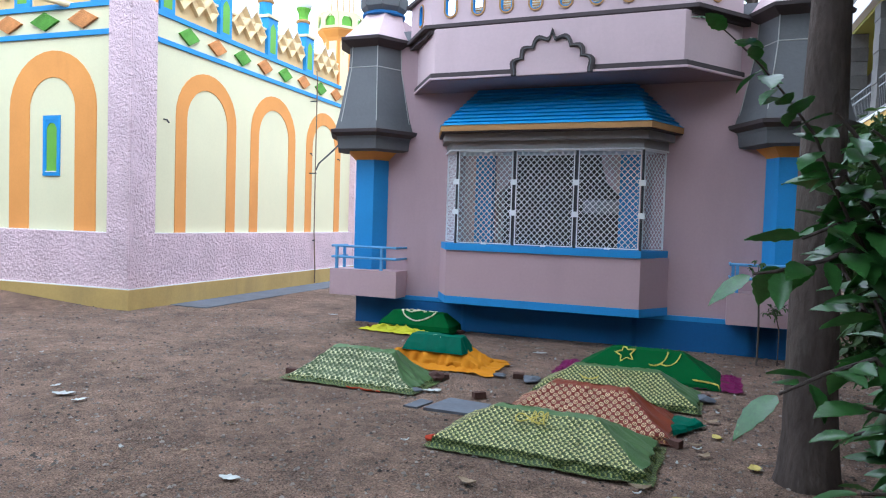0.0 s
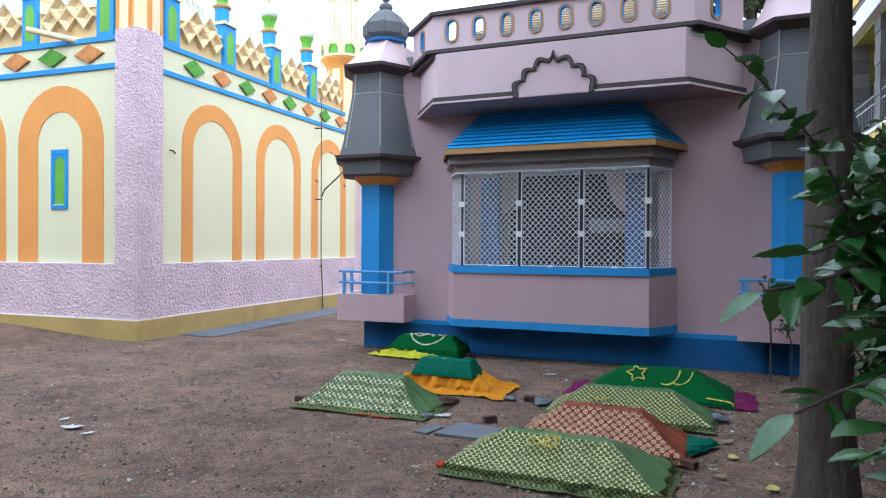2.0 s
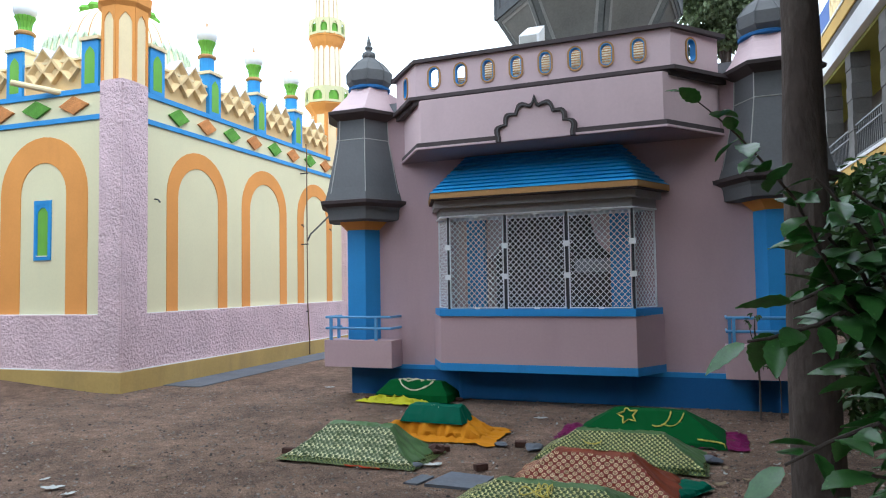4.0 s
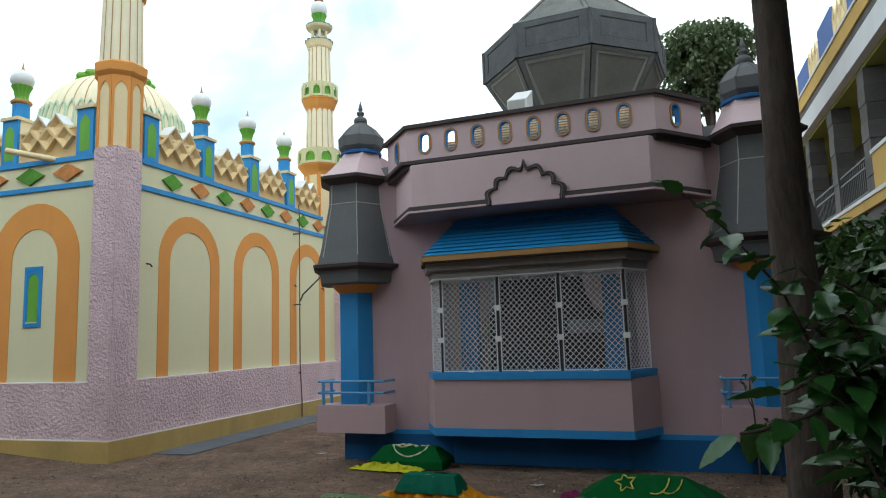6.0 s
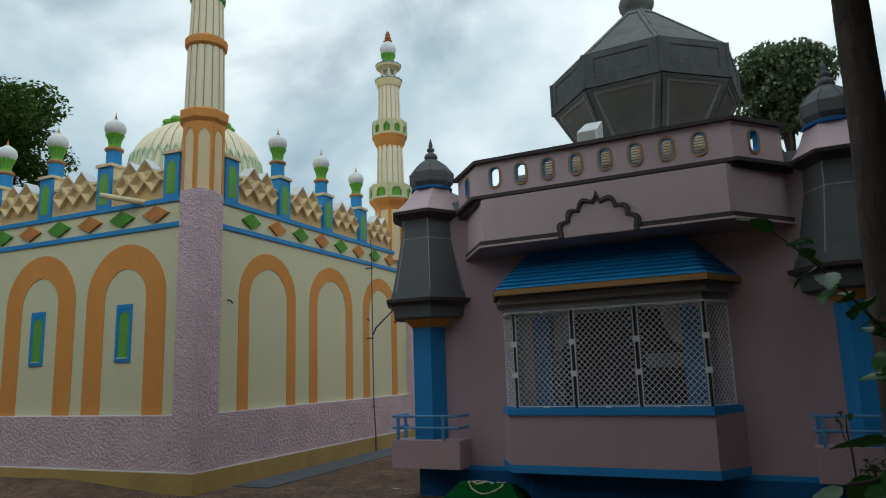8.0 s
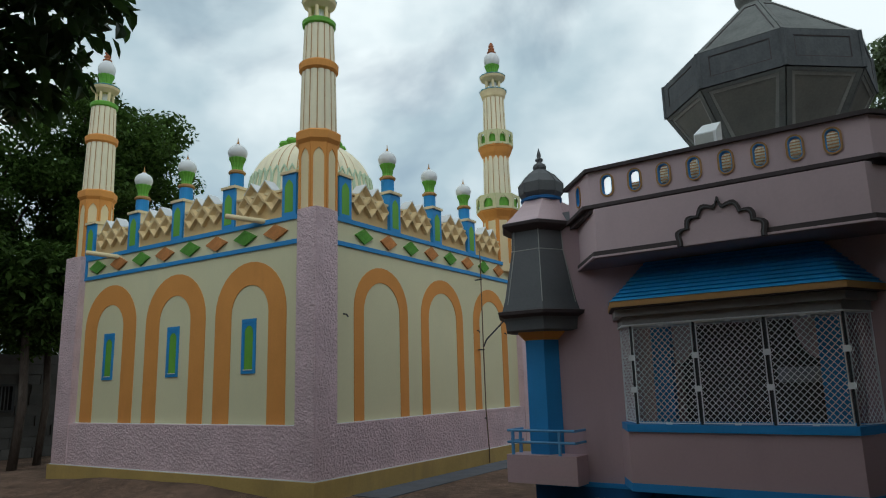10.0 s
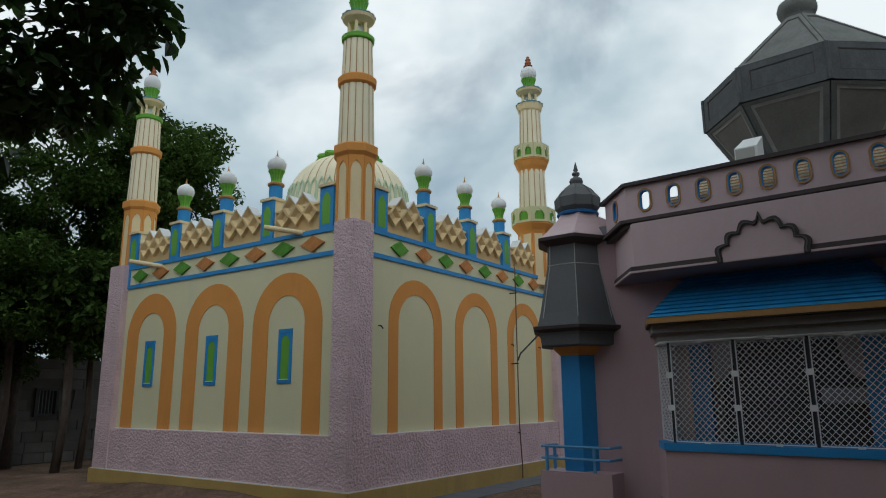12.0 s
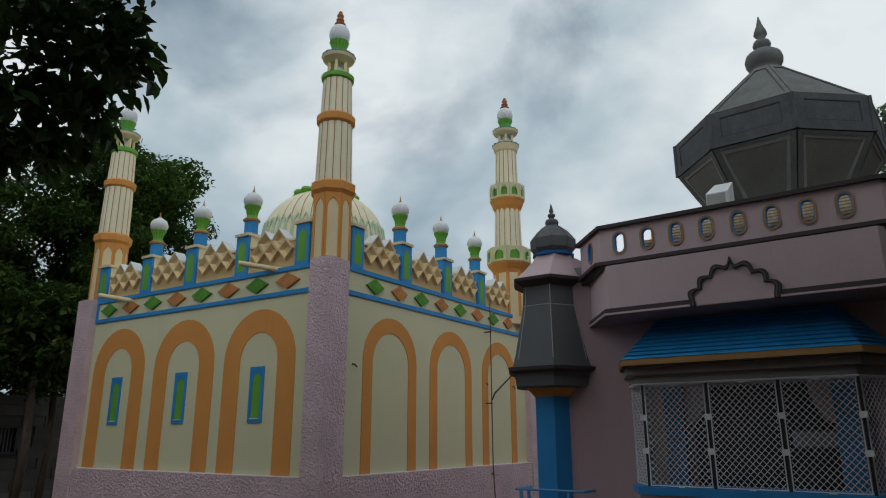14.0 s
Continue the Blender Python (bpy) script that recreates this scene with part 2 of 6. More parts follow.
def pointed(x, half, z0, top, n=6):
    """A panel outline with a pointed cusped head."""
    sp = top - half * 1.5
    left = [(x - half * (1 - (k / n) ** 1.6), sp + (top - sp) * (k / n) ** 0.8) for k in range(n)]
    right = [(2 * x - a, b) for a, b in left[::-1]]
    return [(x - half, z0)] + left + [(x, top)] + right + [(x + half, z0)]


# ---- ground ----
def ground_height(x, y):
    near = math.exp(-((x + 2) ** 2 + (y - 6) ** 2) / 300)
    along = min(1.0, max(0.0, (-8.3 - x) / 2.2)) * min(1.0, max(0.0, (x + 16.0) / 2.5))
    heap = 0.17 * along * math.exp(-(max(8.385 - y, 0.0) / 0.6) ** 2) * (0.9 + 0.3 * noise.noise((x * 0.9, y * 0.9, 7))) if y < 9.2 else 0.0
    return heap + 0.018 * near * (noise.noise((x * 0.8, y * 0.8, 0)) + 0.5 * noise.noise((x * 2.6, y * 2.6, 3)))


def build_ground():
    bm = bmesh.new()
    xs = [-900, -300, -100, -50, -30] + [-20 + 0.2 * i for i in range(131)] + [10, 20, 40, 100, 300, 900]
    ys = [-900, -300, -100, -40, -15, -6, -2, 0] + [1 + 0.2 * i for i in range(81)] + [20, 26, 40, 100, 300, 900]
    grid = [[bm.verts.new((x, y, ground_height(x, y) - 0.01)) for x in xs] for y in ys]
    for j in range(len(ys) - 1):
        for i in range(len(xs) - 1):
            bm.faces.new((grid[j][i], grid[j][i + 1], grid[j + 1][i + 1], grid[j + 1][i]))
    m = material("sandy_earth", (0.225, 0.145, 0.104), 0.95, 0.5, 1.1, 48, 0.8, stain=(0.075, 0.05, 0.04), stain_amount=0.6, dist=0.05)
    n, l = m.node_tree.nodes, m.node_tree.links
    tc = n.new("ShaderNodeTexCoord")
    v = n.new("ShaderNodeTexVoronoi")
    v.inputs["Scale"].default_value = 62
    l.new(tc.outputs["Object"], v.inputs["Vector"])
    b = n["Principled BSDF"]
    rp = n.new("ShaderNodeValToRGB")
    rp.color_ramp.elements[0].position, rp.color_ramp.elements[1].position = 0.0, 0.28
    rp.color_ramp.elements[0].color, rp.color_ramp.elements[1].color = (0.9, 0.9, 0.9, 1), (0, 0, 0, 1)
    l.new(v.outputs["Distance"], rp.inputs[0])
    pick = n.new("ShaderNodeMath")
    pick.operation = "MULTIPLY"
    sep = n.new("ShaderNodeSeparateColor")
    l.new(v.outputs["Color"], sep.inputs[0])
    l.new(sep.outputs[0], pick.inputs[0])
    l.new(rp.outputs[0], pick.inputs[1])
    mx = n.new("ShaderNodeMix")
    mx.data_type = "RGBA"
    old = b.inputs["Base Color"].links[0].from_socket
    l.new(pick.outputs[0], mx.inputs[0])
    l.new(old, mx.inputs[6])
    mx.inputs[7].default_value = (0.30, 0.25, 0.21, 1)
    grit = n.new("ShaderNodeTexNoise")
    grit.inputs["Scale"].default_value, grit.inputs["Detail"].default_value = 90, 3
    l.new(tc.outputs["Object"], grit.inputs["Vector"])
    gr = n.new("ShaderNodeMapRange")
    gr.inputs[1].default_value, gr.inputs[2].default_value = 0.3, 0.7
    gr.inputs[3].default_value, gr.inputs[4].default_value = 0.4, 1.6
    scuff = n.new("ShaderNodeTexNoise")
    scuff.inputs["Scale"].default_value, scuff.inputs["Detail"].default_value = 5.5, 7
    scuff.inputs["Roughness"].default_value, scuff.inputs["Distortion"].default_value = 0.7, 0.6
    l.new(tc.outputs["Object"], scuff.inputs["Vector"])
    sc = n.new("ShaderNodeMapRange")
    sc.inputs[1].default_value, sc.inputs[2].default_value = 0.3, 0.7
    sc.inputs[3].default_value, sc.inputs[4].default_value = 0.62, 1.4
    l.new(scuff.outputs[0], sc.inputs[0])
    both = n.new("ShaderNodeMath")
    both.operation = "MULTIPLY"
    l.new(sc.outputs[0], both.inputs[1])
    l.new(gr.outputs[0], both.inputs[0])
    dents = n.new("ShaderNodeBump")
    dents.inputs["Strength"].default_value, dents.inputs["Distance"].default_value = 0.8, 0.12
    l.new(scuff.outputs[0], dents.inputs["Height"])
    l.new(b.inputs["Normal"].links[0].from_node.outputs[0], dents.inputs["Normal"])
    l.new(dents.outputs[0], b.inputs["Normal"])
    l.new(grit.outputs[0], gr.inputs[0])
    hs = n.new("ShaderNodeHueSaturation")
    l.new(both.outputs[0], hs.inputs["Value"])
    l.new(mx.outputs[2], hs.inputs["Color"])
    l.new(hs.outputs[0], b.inputs["Base Color"])
    ob = part("ground", bm, m, smooth=True)
    tagged(ob, "bare sandy brown earth yard with fine gravel", "ground", kind="structure")


build_ground()


# ---- the mosque ----
MX, MY = -7.96, 8.425          # its near corner
XL, YB = -15.75, 17.1          # far ends of its two seen walls
mosque = thing("mosque", "cream mosque with orange arches, pink plaster plinth, minarets and ribbed dome", "mosque")
XW, YW = MX - 0.15, MY + 0.15  # wall faces

part("wall", box(XL + 0.15, XW, YW, YB - 0.15, 0, 4.83), CREAM, mosque)
part("plinth", box(XL + 0.02, MX - 0.02, MY + 0.02, YB, 0.30, 1.18), STUCCO, mosque, "pink thrown plaster plinth", bevel=0.02)
bm = box(XL + 0.1, MX - 0.1, MY + 0.1, YB, 1.172, 1.19)
part("plinth_edge", bm, WHITE, mosque, "thin white painted edge")
part("footing", box(XL - 0.06, MX + 0.04, MY - 0.04, YB + 0.06, -0.1, 0.31), YELLOW, mosque, "yellow painted footing", bevel=0.015)
part("footing_edge", box(XL - 0.03, MX + 0.012, MY - 0.012, YB + 0.03, 0.305, 0.325), WHITE, mosque)


def pillar(x0, x1, y0, y1, top=4.86):
    bm = box(x0, x1, y0, y1, 0.32, top)
    bmesh.ops.subdivide_edges(bm, edges=bm.edges[:], cuts=5, use_grid_fill=True)
    for v in bm.verts:
        if v.co.z < 4.7:
            continue
        v.co.z += 0.05 * math.exp(-((v.co.x - (x0 + x1) / 2) ** 2 + (v.co.y - (y0 + y1) / 2) ** 2) / 0.05)
    part("corner_pillar", bm, STUCCO, mosque, "pink thrown plaster corner pillar", bevel=0.012)


pillar(MX - 0.46, MX, MY, MY + 0.56)
pillar(XL, XL + 0.6, MY, MY + 0.5)
pillar(MX - 0.46, MX, YB - 1.0, YB + 0.05)

WALL_R = pose(XW, MY, 0, 0, 0, 90)       # along +y, depth towards -x
WALL_L = pose(XL, YW, 0)                 # along +x, depth towards +y


def blue_bands(m, a, b):
    for z0, z1 in ((4.30, 4.38), (4.745, 4.828)):
        part("blue_band", box(a, b, -0.03, 0.02, z0, z1), BLUE, mosque, m=m, bevel=0.008)
    for s in (a, b - 0.06):
        part("blue_band", box(s, s + 0.06, -0.028, 0.02, 4.38, 4.745), BLUE, mosque, m=m)


def diamonds(m, centres, half, first_tile=0):
    first = {}
    for k, s in enumerate(centres):
        mat = (TILE_G, TILE_O)[(k + first_tile) % 2]
        loc = m @ pose(s, 0, 4.565)
        if mat in first:
            again(first[mat], loc)
            continue
        bm = slab([(-half, 0), (0, -0.15), (half, 0), (0, 0.15)], -0.04, 0.01)
        first[mat] = part("diamond_tile", bm, mat, mosque, "rough %s diamond" % ("green", "orange")[(k + first_tile) % 2], m=loc, bevel=0.008)


def wall_arches(m, centres, ho, hi, top, itop):
    for s in centres:
        o, i = arch_line(s, ho, 1.185, top), arch_line(s, hi, 1.185, itop, stilt=1.05)
        part("arch_surround", ring_slab(o, i, -0.012, 0.01, closed=False), ORANGE, mosque, m=m)


def niche(m, s):
    fr = ring_slab([(s - 0.18, 2.07), (s - 0.18, 3.05), (s + 0.18, 3.05), (s + 0.18, 2.07)],
                   [(s - 0.125, 2.14), (s - 0.125, 2.98), (s + 0.125, 2.98), (s + 0.125, 2.14)], -0.022, 0.01)
    ob = part("niche_window", fr, BLUE, mosque, "blue framed closed niche window", m=m)
    head = [(s + 0.112 * math.cos(a), 2.80 + 0.125 * math.sin(a) + 0.012 * abs(math.sin(4 * a))) for a in [math.pi - math.pi * k / 12 for k in range(13)]]
    rim = [(s - 0.127 + 0.254 * k / 12, 2.985) for k in range(13)]
    spandrel = ring_slab([(s - 0.127, 2.13)] + rim + [(s + 0.127, 2.13)], [(s - 0.112, 2.13)] + head + [(s + 0.112, 2.13)], -0.014, 0.005, closed=False)
    part("window_frame", spandrel, BLUE, ob)
    part("shutter", box(s - 0.121, s + 0.121, -0.006, 0.008, 2.135, 2.985), GREEN, ob, "green shutter")
    part("sill", box(s - 0.115, s + 0.115, -0.03, 0.008, 2.13, 2.146), WHITE, ob)


def knob(parent, m):
    """A merlon's finial: blue drum, green cup and white ball with a spike."""
    drum = part("finial", lathe([(0.135, 0), (0.135, 0.30), (0.13, 0.30)], 20), BLUE, parent, m=m, smooth=False)
    part("ring", lathe([(0.13, 0.28), (0.165, 0.30), (0.17, 0.33), (0.14, 0.36)], 20), TANBR, drum)
    bm = lathe([(0.12, 0.35), (0.105, 0.42), (0.125, 0.52), (0.165, 0.60), (0.17, 0.62), (0.12, 0.62)], 48, ripple=0.12, count=12)
    part("cup", bm, GREEN, drum, "fluted green cup")
    ball = [(0.19 * math.sin(a), 0.735 - 0.17 * math.cos(a)) for a in [0.5 + 0.25 * i for i in range(10)]]
    part("ball", lathe(ball + [(0.05, 0.915)], 24), WHITE, drum, "white ball", smooth=True)
    part("spike", lathe([(0.06, 0.905), (0.025, 0.94), (0.012, 0.99), (0.004, 1.06)], 10), TANBR, drum, smooth=True)
    return drum


SAND = material("sand_yellow_recess_paint", (0.68, 0.48, 0.23), 0.85, 0.1, 2.0, 40, 0.15, stain=(0.40, 0.30, 0.17), stain_amount=0.5)
TANCREAM = material("tan_cream_lattice_paint", (0.74, 0.56, 0.30), 0.85, 0.1, 2.5, 40, 0.15, stain=(0.45, 0.35, 0.2), stain_amount=0.5)
FIRST = {}


def merlon_post(m, s, w, finial):
    key = round(w, 2)
    if key in FIRST:
        ob = again(FIRST[key], m @ pose(s, 0, 0))
    else:
        ob = part("merlon_post", box(-w / 2, w / 2, -0.03, 0.36, 4.83, 5.60), BLUE, mosque, m=m @ pose(s, 0, 0), bevel=0.008)
        pts = pointed(0, w * 0.30, 4.89, 5.50)
        part("panel", slab(pts, -0.033, -0.02), GREEN, ob, "green panel with a pointed head")
        part("side", box(-w / 2 + 0.03, w / 2 + 0.004, 0.02, 0.364, 4.835, 5.60), CREAM2, ob)
        part("cap", box(-w / 2 - 0.03, w / 2 + 0.03, -0.06, 0.39, 5.60, 5.655), CREAM2, ob, "sand-coloured cap slab", bevel=0.01)
        FIRST[key] = ob
    if finial:
        loc = m @ pose(s, 0.16, 5.65)
        if "knob" in FIRST:
            again(FIRST["knob"], loc)
        else:
            FIRST["knob"] = knob(mosque, loc)


def lattice(m, s, width):
    """A parapet panel: low wall with interlaced diamonds that end in two peaks."""
    body = part("parapet_panel", box(s - width / 2, s + width / 2, 0.05, 0.15, 4.83, 5.34), SAND, mosque, m=m)
    part("coping", box(s - width / 2, s + width / 2, 0.02, 0.18, 5.33, 5.37), CREAM2, body)
    a, b = 0.185, 0.205
    for du, z in ((-2 * a, 5.18), (0, 5.18), (2 * a, 5.18), (-a, 5.385), (a, 5.385)):
        out = [(s + du - a, z), (s + du, z - b), (s + du + a, z), (s + du, z + b)]
        def drawn(k, y):
            return [bm.verts.new((s + du + x * k, y, z + h * k)) for x, h in ((-a, 0), (0, -b), (a, 0), (0, b))]

        # a thin rim, splayed faces and a sunk bottom
        bm = bmesh.new()
        rings = [drawn(1.0, 0.20), drawn(1.0, -0.03), drawn(0.84, -0.03), drawn(0.42, 0.045)]
        bm.faces.new(rings[0])
        bm.faces.new(rings[-1][::-1])
        for p, q in zip(rings, rings[1:]):
            for i in range(4):
                j = (i + 1) % 4
                bm.faces.new((p[i], p[j], q[j], q[i]))
        part("lattice_diamond", bm, TANCREAM, body)
        if z > 5.3:
            for sg in (-1, 1):
                bm = slab([(s + du, z + b + 0.018), (s + du + sg * a, z + 0.018), (s + du + sg * a, z), (s + du, z + b)], -0.04, 0.21)
                part("white_capping", bm, WHITE, body)


def parapet(m, posts, ends):
    for k, (a, b) in enumerate(posts):
        merlon_post(m, (a + b) / 2, 0.34, k not in ends)
    for (a, b), (c, d) in zip(posts, posts[1:]):
        lattice(m, (b + c) / 2, c - b)


blue_bands(WALL_R, 0.55, YB - MY - 0.99)
blue_bands(WALL_L, 0.6, MX - XL - 0.46)
diamonds(WALL_R, [9.87 - MY + 0.765 * k for k in range(8)], 0.26)
diamonds(WALL_L, [-9.07 - XL - 0.80 * k for k in range(8)], 0.305, 1)
wall_arches(WALL_R, [10.42 - MY, 12.57 - MY, 14.72 - MY], 0.835, 0.56, 4.03, 3.74)
wall_arches(WALL_L, [-9.71 - XL, -11.86 - XL, -14.06 - XL], 0.93, 0.49, 4.10, 3.67)
for x in (-9.71, -11.88, -14.05):
    niche(WALL_L, x - XL)
parapet(WALL_R, [(a - MY, b - MY) for a, b in ((9.15, 9.5), (10.69, 11.03), (12.24, 12.58), (13.74, 14.08), (15.5, 15.84))], (0, 4))
parapet(WALL_L, [(a - XL, b - XL) for a, b in ((-15.2, -14.86), (-13.58, -13.24), (-12.08, -11.74), (-10.53, -10.19), (-8.91, -8.57))], (0, 4))


PALEGREEN = material("pale_green_paint", (0.60, 0.58, 0.34), 0.8, 0.1, 3, 40, 0.1)


TEALRIM = material("faded_teal_paint", (0.10, 0.27, 0.33), 0.6, 0.15, 4, 40, 0.1)
FINIAL = material("brick_red_finial_paint", (0.36, 0.13, 0.06), 0.7, 0.1, 8, 40, 0.1)


def minaret(x, y, tall, slim, low=0.0):
    """An eight-sided foot, a fluted tapering shaft with collars and a small lantern under a ball."""
    at = pose(x, y, low) @ Matrix.Diagonal((slim, slim, 1, 1))
    foot = part("minaret", lathe([(0.47, 4.6), (0.47, 6.25), (0.50, 6.28)], 8, radians(22.5)), CREAM2, mosque, "cream and orange fluted minaret", m=at)
    for k in range(8):
        a = radians(45 * k)
        r = 0.47 * math.cos(radians(22.5))
        half = 0.47 * math.sin(radians(22.5))
        m = pose(r * math.cos(a), r * math.sin(a), 0, 0, 0, 45 * k + 90)
        arch = [(-0.128, 4.8), (-0.128, 6.0), (-0.085, 6.09), (0, 6.16), (0.085, 6.09), (0.128, 6.0), (0.128, 4.8)]
        rim = [(-half, 4.8), (-half, 6.27), (-half * 0.5, 6.27), (0, 6.27), (half * 0.5, 6.27), (half, 6.27), (half, 4.8)]
        part("orange_arch", ring_slab(rim, arch, -0.02, 0.02, closed=False), ORANGE, foot, m=m)
    flute = dict(ripple=0.07, count=14)

    def flute_lines(r0, z0, r1, z1):
        line = None
        for k in range(14):
            turn = pose(0, 0, 0, 0, 0, 360 / 14 * k)
            if line:
                again(line, turn)
            else:
                line = part("flute_line", tube([(r0 * 0.935, 0, z0), (r1 * 0.935, 0, z1)], 0.013, 5), TANBR, foot, "thin brown flute line", m=turn)

    if not tall:
        part("collar", lathe([(0.46, 6.22), (0.56, 6.32), (0.57, 6.46), (0.5, 6.5)], 8, radians(22.5)), ORANGE, foot)
        part("shaft", lathe([(0.45, 6.46), (0.415, 7.74)], 84, **flute), SHELL, foot, "fluted cream shaft")
        part("collar", lathe([(0.42, 7.68), (0.475, 7.72), (0.485, 7.84), (0.42, 7.88)], 28), ORANGE, foot)
        part("shaft", lathe([(0.40, 7.86), (0.365, 8.62)], 84, **flute), SHELL, foot)
        part("green_ring", lathe([(0.37, 8.61), (0.41, 8.635), (0.42, 8.71), (0.37, 8.74)], 28), GREEN, foot)
        flute_lines(0.45, 6.48, 0.415, 7.72)
        flute_lines(0.40, 7.88, 0.365, 8.60)
        z, s = 8.75, 1.0
    else:
        for zb, r, rs in ((6.07, 0.66, 0.44), (7.86, 0.54, 0.385)):
            part("bracket", lathe([(rs, zb - 0.3), (rs + 0.02, zb - 0.14), (rs + 0.08, zb - 0.03), (r - 0.02, zb + 0.10), (r, zb + 0.12), (r, zb + 0.18)], 8 if zb < 7 else 12, radians(22.5)), ORANGE, foot)
            n = 8 if zb < 7 else 10
            part("balustrade_lining", lathe([(r - 0.09, zb + 0.15), (r - 0.07, zb + 0.46), (rs, zb + 0.47)], 24), GREEN, foot, "green lining behind the balustrade")
            for k in range(n):
                a0, a1 = 2 * math.pi * (k + 0.5) / n, 2 * math.pi * (k + 1.5) / n
                p, q = Vector((r * math.cos(a0), r * math.sin(a0), 0)), Vector((r * math.cos(a1), r * math.sin(a1), 0))
                w = (q - p).length
                out = [(0, 0), (0, 0.4), (w * 0.3, 0.4), (w * 0.5, 0.4), (w * 0.7, 0.4), (w, 0.4), (w, 0)]
                inn = [(w * 0.2, 0.06), (w * 0.2, 0.2), (w * 0.3, 0.28), (w * 0.5, 0.34), (w * 0.7, 0.28), (w * 0.8, 0.2), (w * 0.8, 0.06)]
                m = Matrix.Translation((p.x, p.y, zb + 0.16)) @ Matrix.Rotation(math.atan2(q.y - p.y, q.x - p.x), 4, "Z")
                part("balustrade", ring_slab(out, inn, -0.02, 0.02), PALEGREEN, foot, "pale green pierced balustrade" if k == 0 else "", m=m)
        part("shaft", lathe([(0.45, 6.0), (0.40, 7.8)], 84, **flute), SHELL, foot)
        part("shaft", lathe([(0.375, 7.95), (0.335, 9.5)], 84, **flute), SHELL, foot)
        part("upper_ring", lathe([(0.33, 9.42), (0.37, 9.47), (0.40, 9.58), (0.42, 9.64), (0.33, 9.68)], 28), CREAM2, foot)
        part("ring_scallops", lathe([(0.41, 9.635), (0.44, 9.64), (0.44, 9.665), (0.33, 9.70)], 56, ripple=0.07, count=14), TEALRIM, foot)
        flute_lines(0.44, 6.4, 0.40, 7.62)
        flute_lines(0.37, 8.1, 0.335, 9.46)
        z, s = 9.69, 0.95
    for k in range(6):
        a = math.pi / 3 * k
        part("lantern_post", lathe([(0.045 * s, z), (0.045 * s, z + 0.28)], 8, centre=(0.24 * s * math.cos(a), 0.24 * s * math.sin(a))), CREAM2, foot)
    part("lantern_core", lathe([(0.12 * s, z), (0.12 * s, z + 0.3)], 12), WHITE, foot)
    part("canopy", lathe([(0.26 * s, z + 0.24), (0.40 * s, z + 0.33), (0.43 * s, z + 0.39), (0.3 * s, z + 0.44)], 28), CREAM2, foot)
    part("scalloped_rim", lathe([(0.42 * s, z + 0.392), (0.442 * s, z + 0.395), (0.442 * s, z + 0.418), (0.32 * s, z + 0.45)], 56, ripple=0.06, count=14), TEALRIM, foot)
    part("cup", lathe([(0.2 * s, z + 0.43), (0.18 * s, z + 0.52), (0.2 * s, z + 0.62), (0.26 * s, z + 0.74), (0.2 * s, z + 0.74)], 56, ripple=0.12, count=14), GREEN, foot)
    zc = z + 0.90
    ball = [(0.27 * s * math.sin(a), zc - 0.24 * math.cos(a)) for a in [0.5 + 0.25 * i for i in range(10)]]
    part("ball", lathe(ball + [(0.06, zc + 0.25)], 28), WHITE, foot, "white ball", smooth=True)
    tip = [(0.10, 0.22), (0.145, 0.235), (0.145, 0.255), (0.07, 0.285), (0.06, 0.30), (0.105, 0.33), (0.105, 0.355), (0.06, 0.385), (0.055, 0.40), (0.09, 0.43), (0.085, 0.455), (0.045, 0.48), (0.06, 0.51), (0.03, 0.545)]
    part("finial", lathe([(r, zc + h) for r, h in tip], 16), FINIAL, foot, "turned brick-red finial", smooth=True)


minaret(MX - 0.36, MY + 0.42, False, 0.76, -0.16)
minaret(XL + 0.33, MY + 0.45, False, 0.76)
minaret(-8.31, 15.78, True, 0.87)


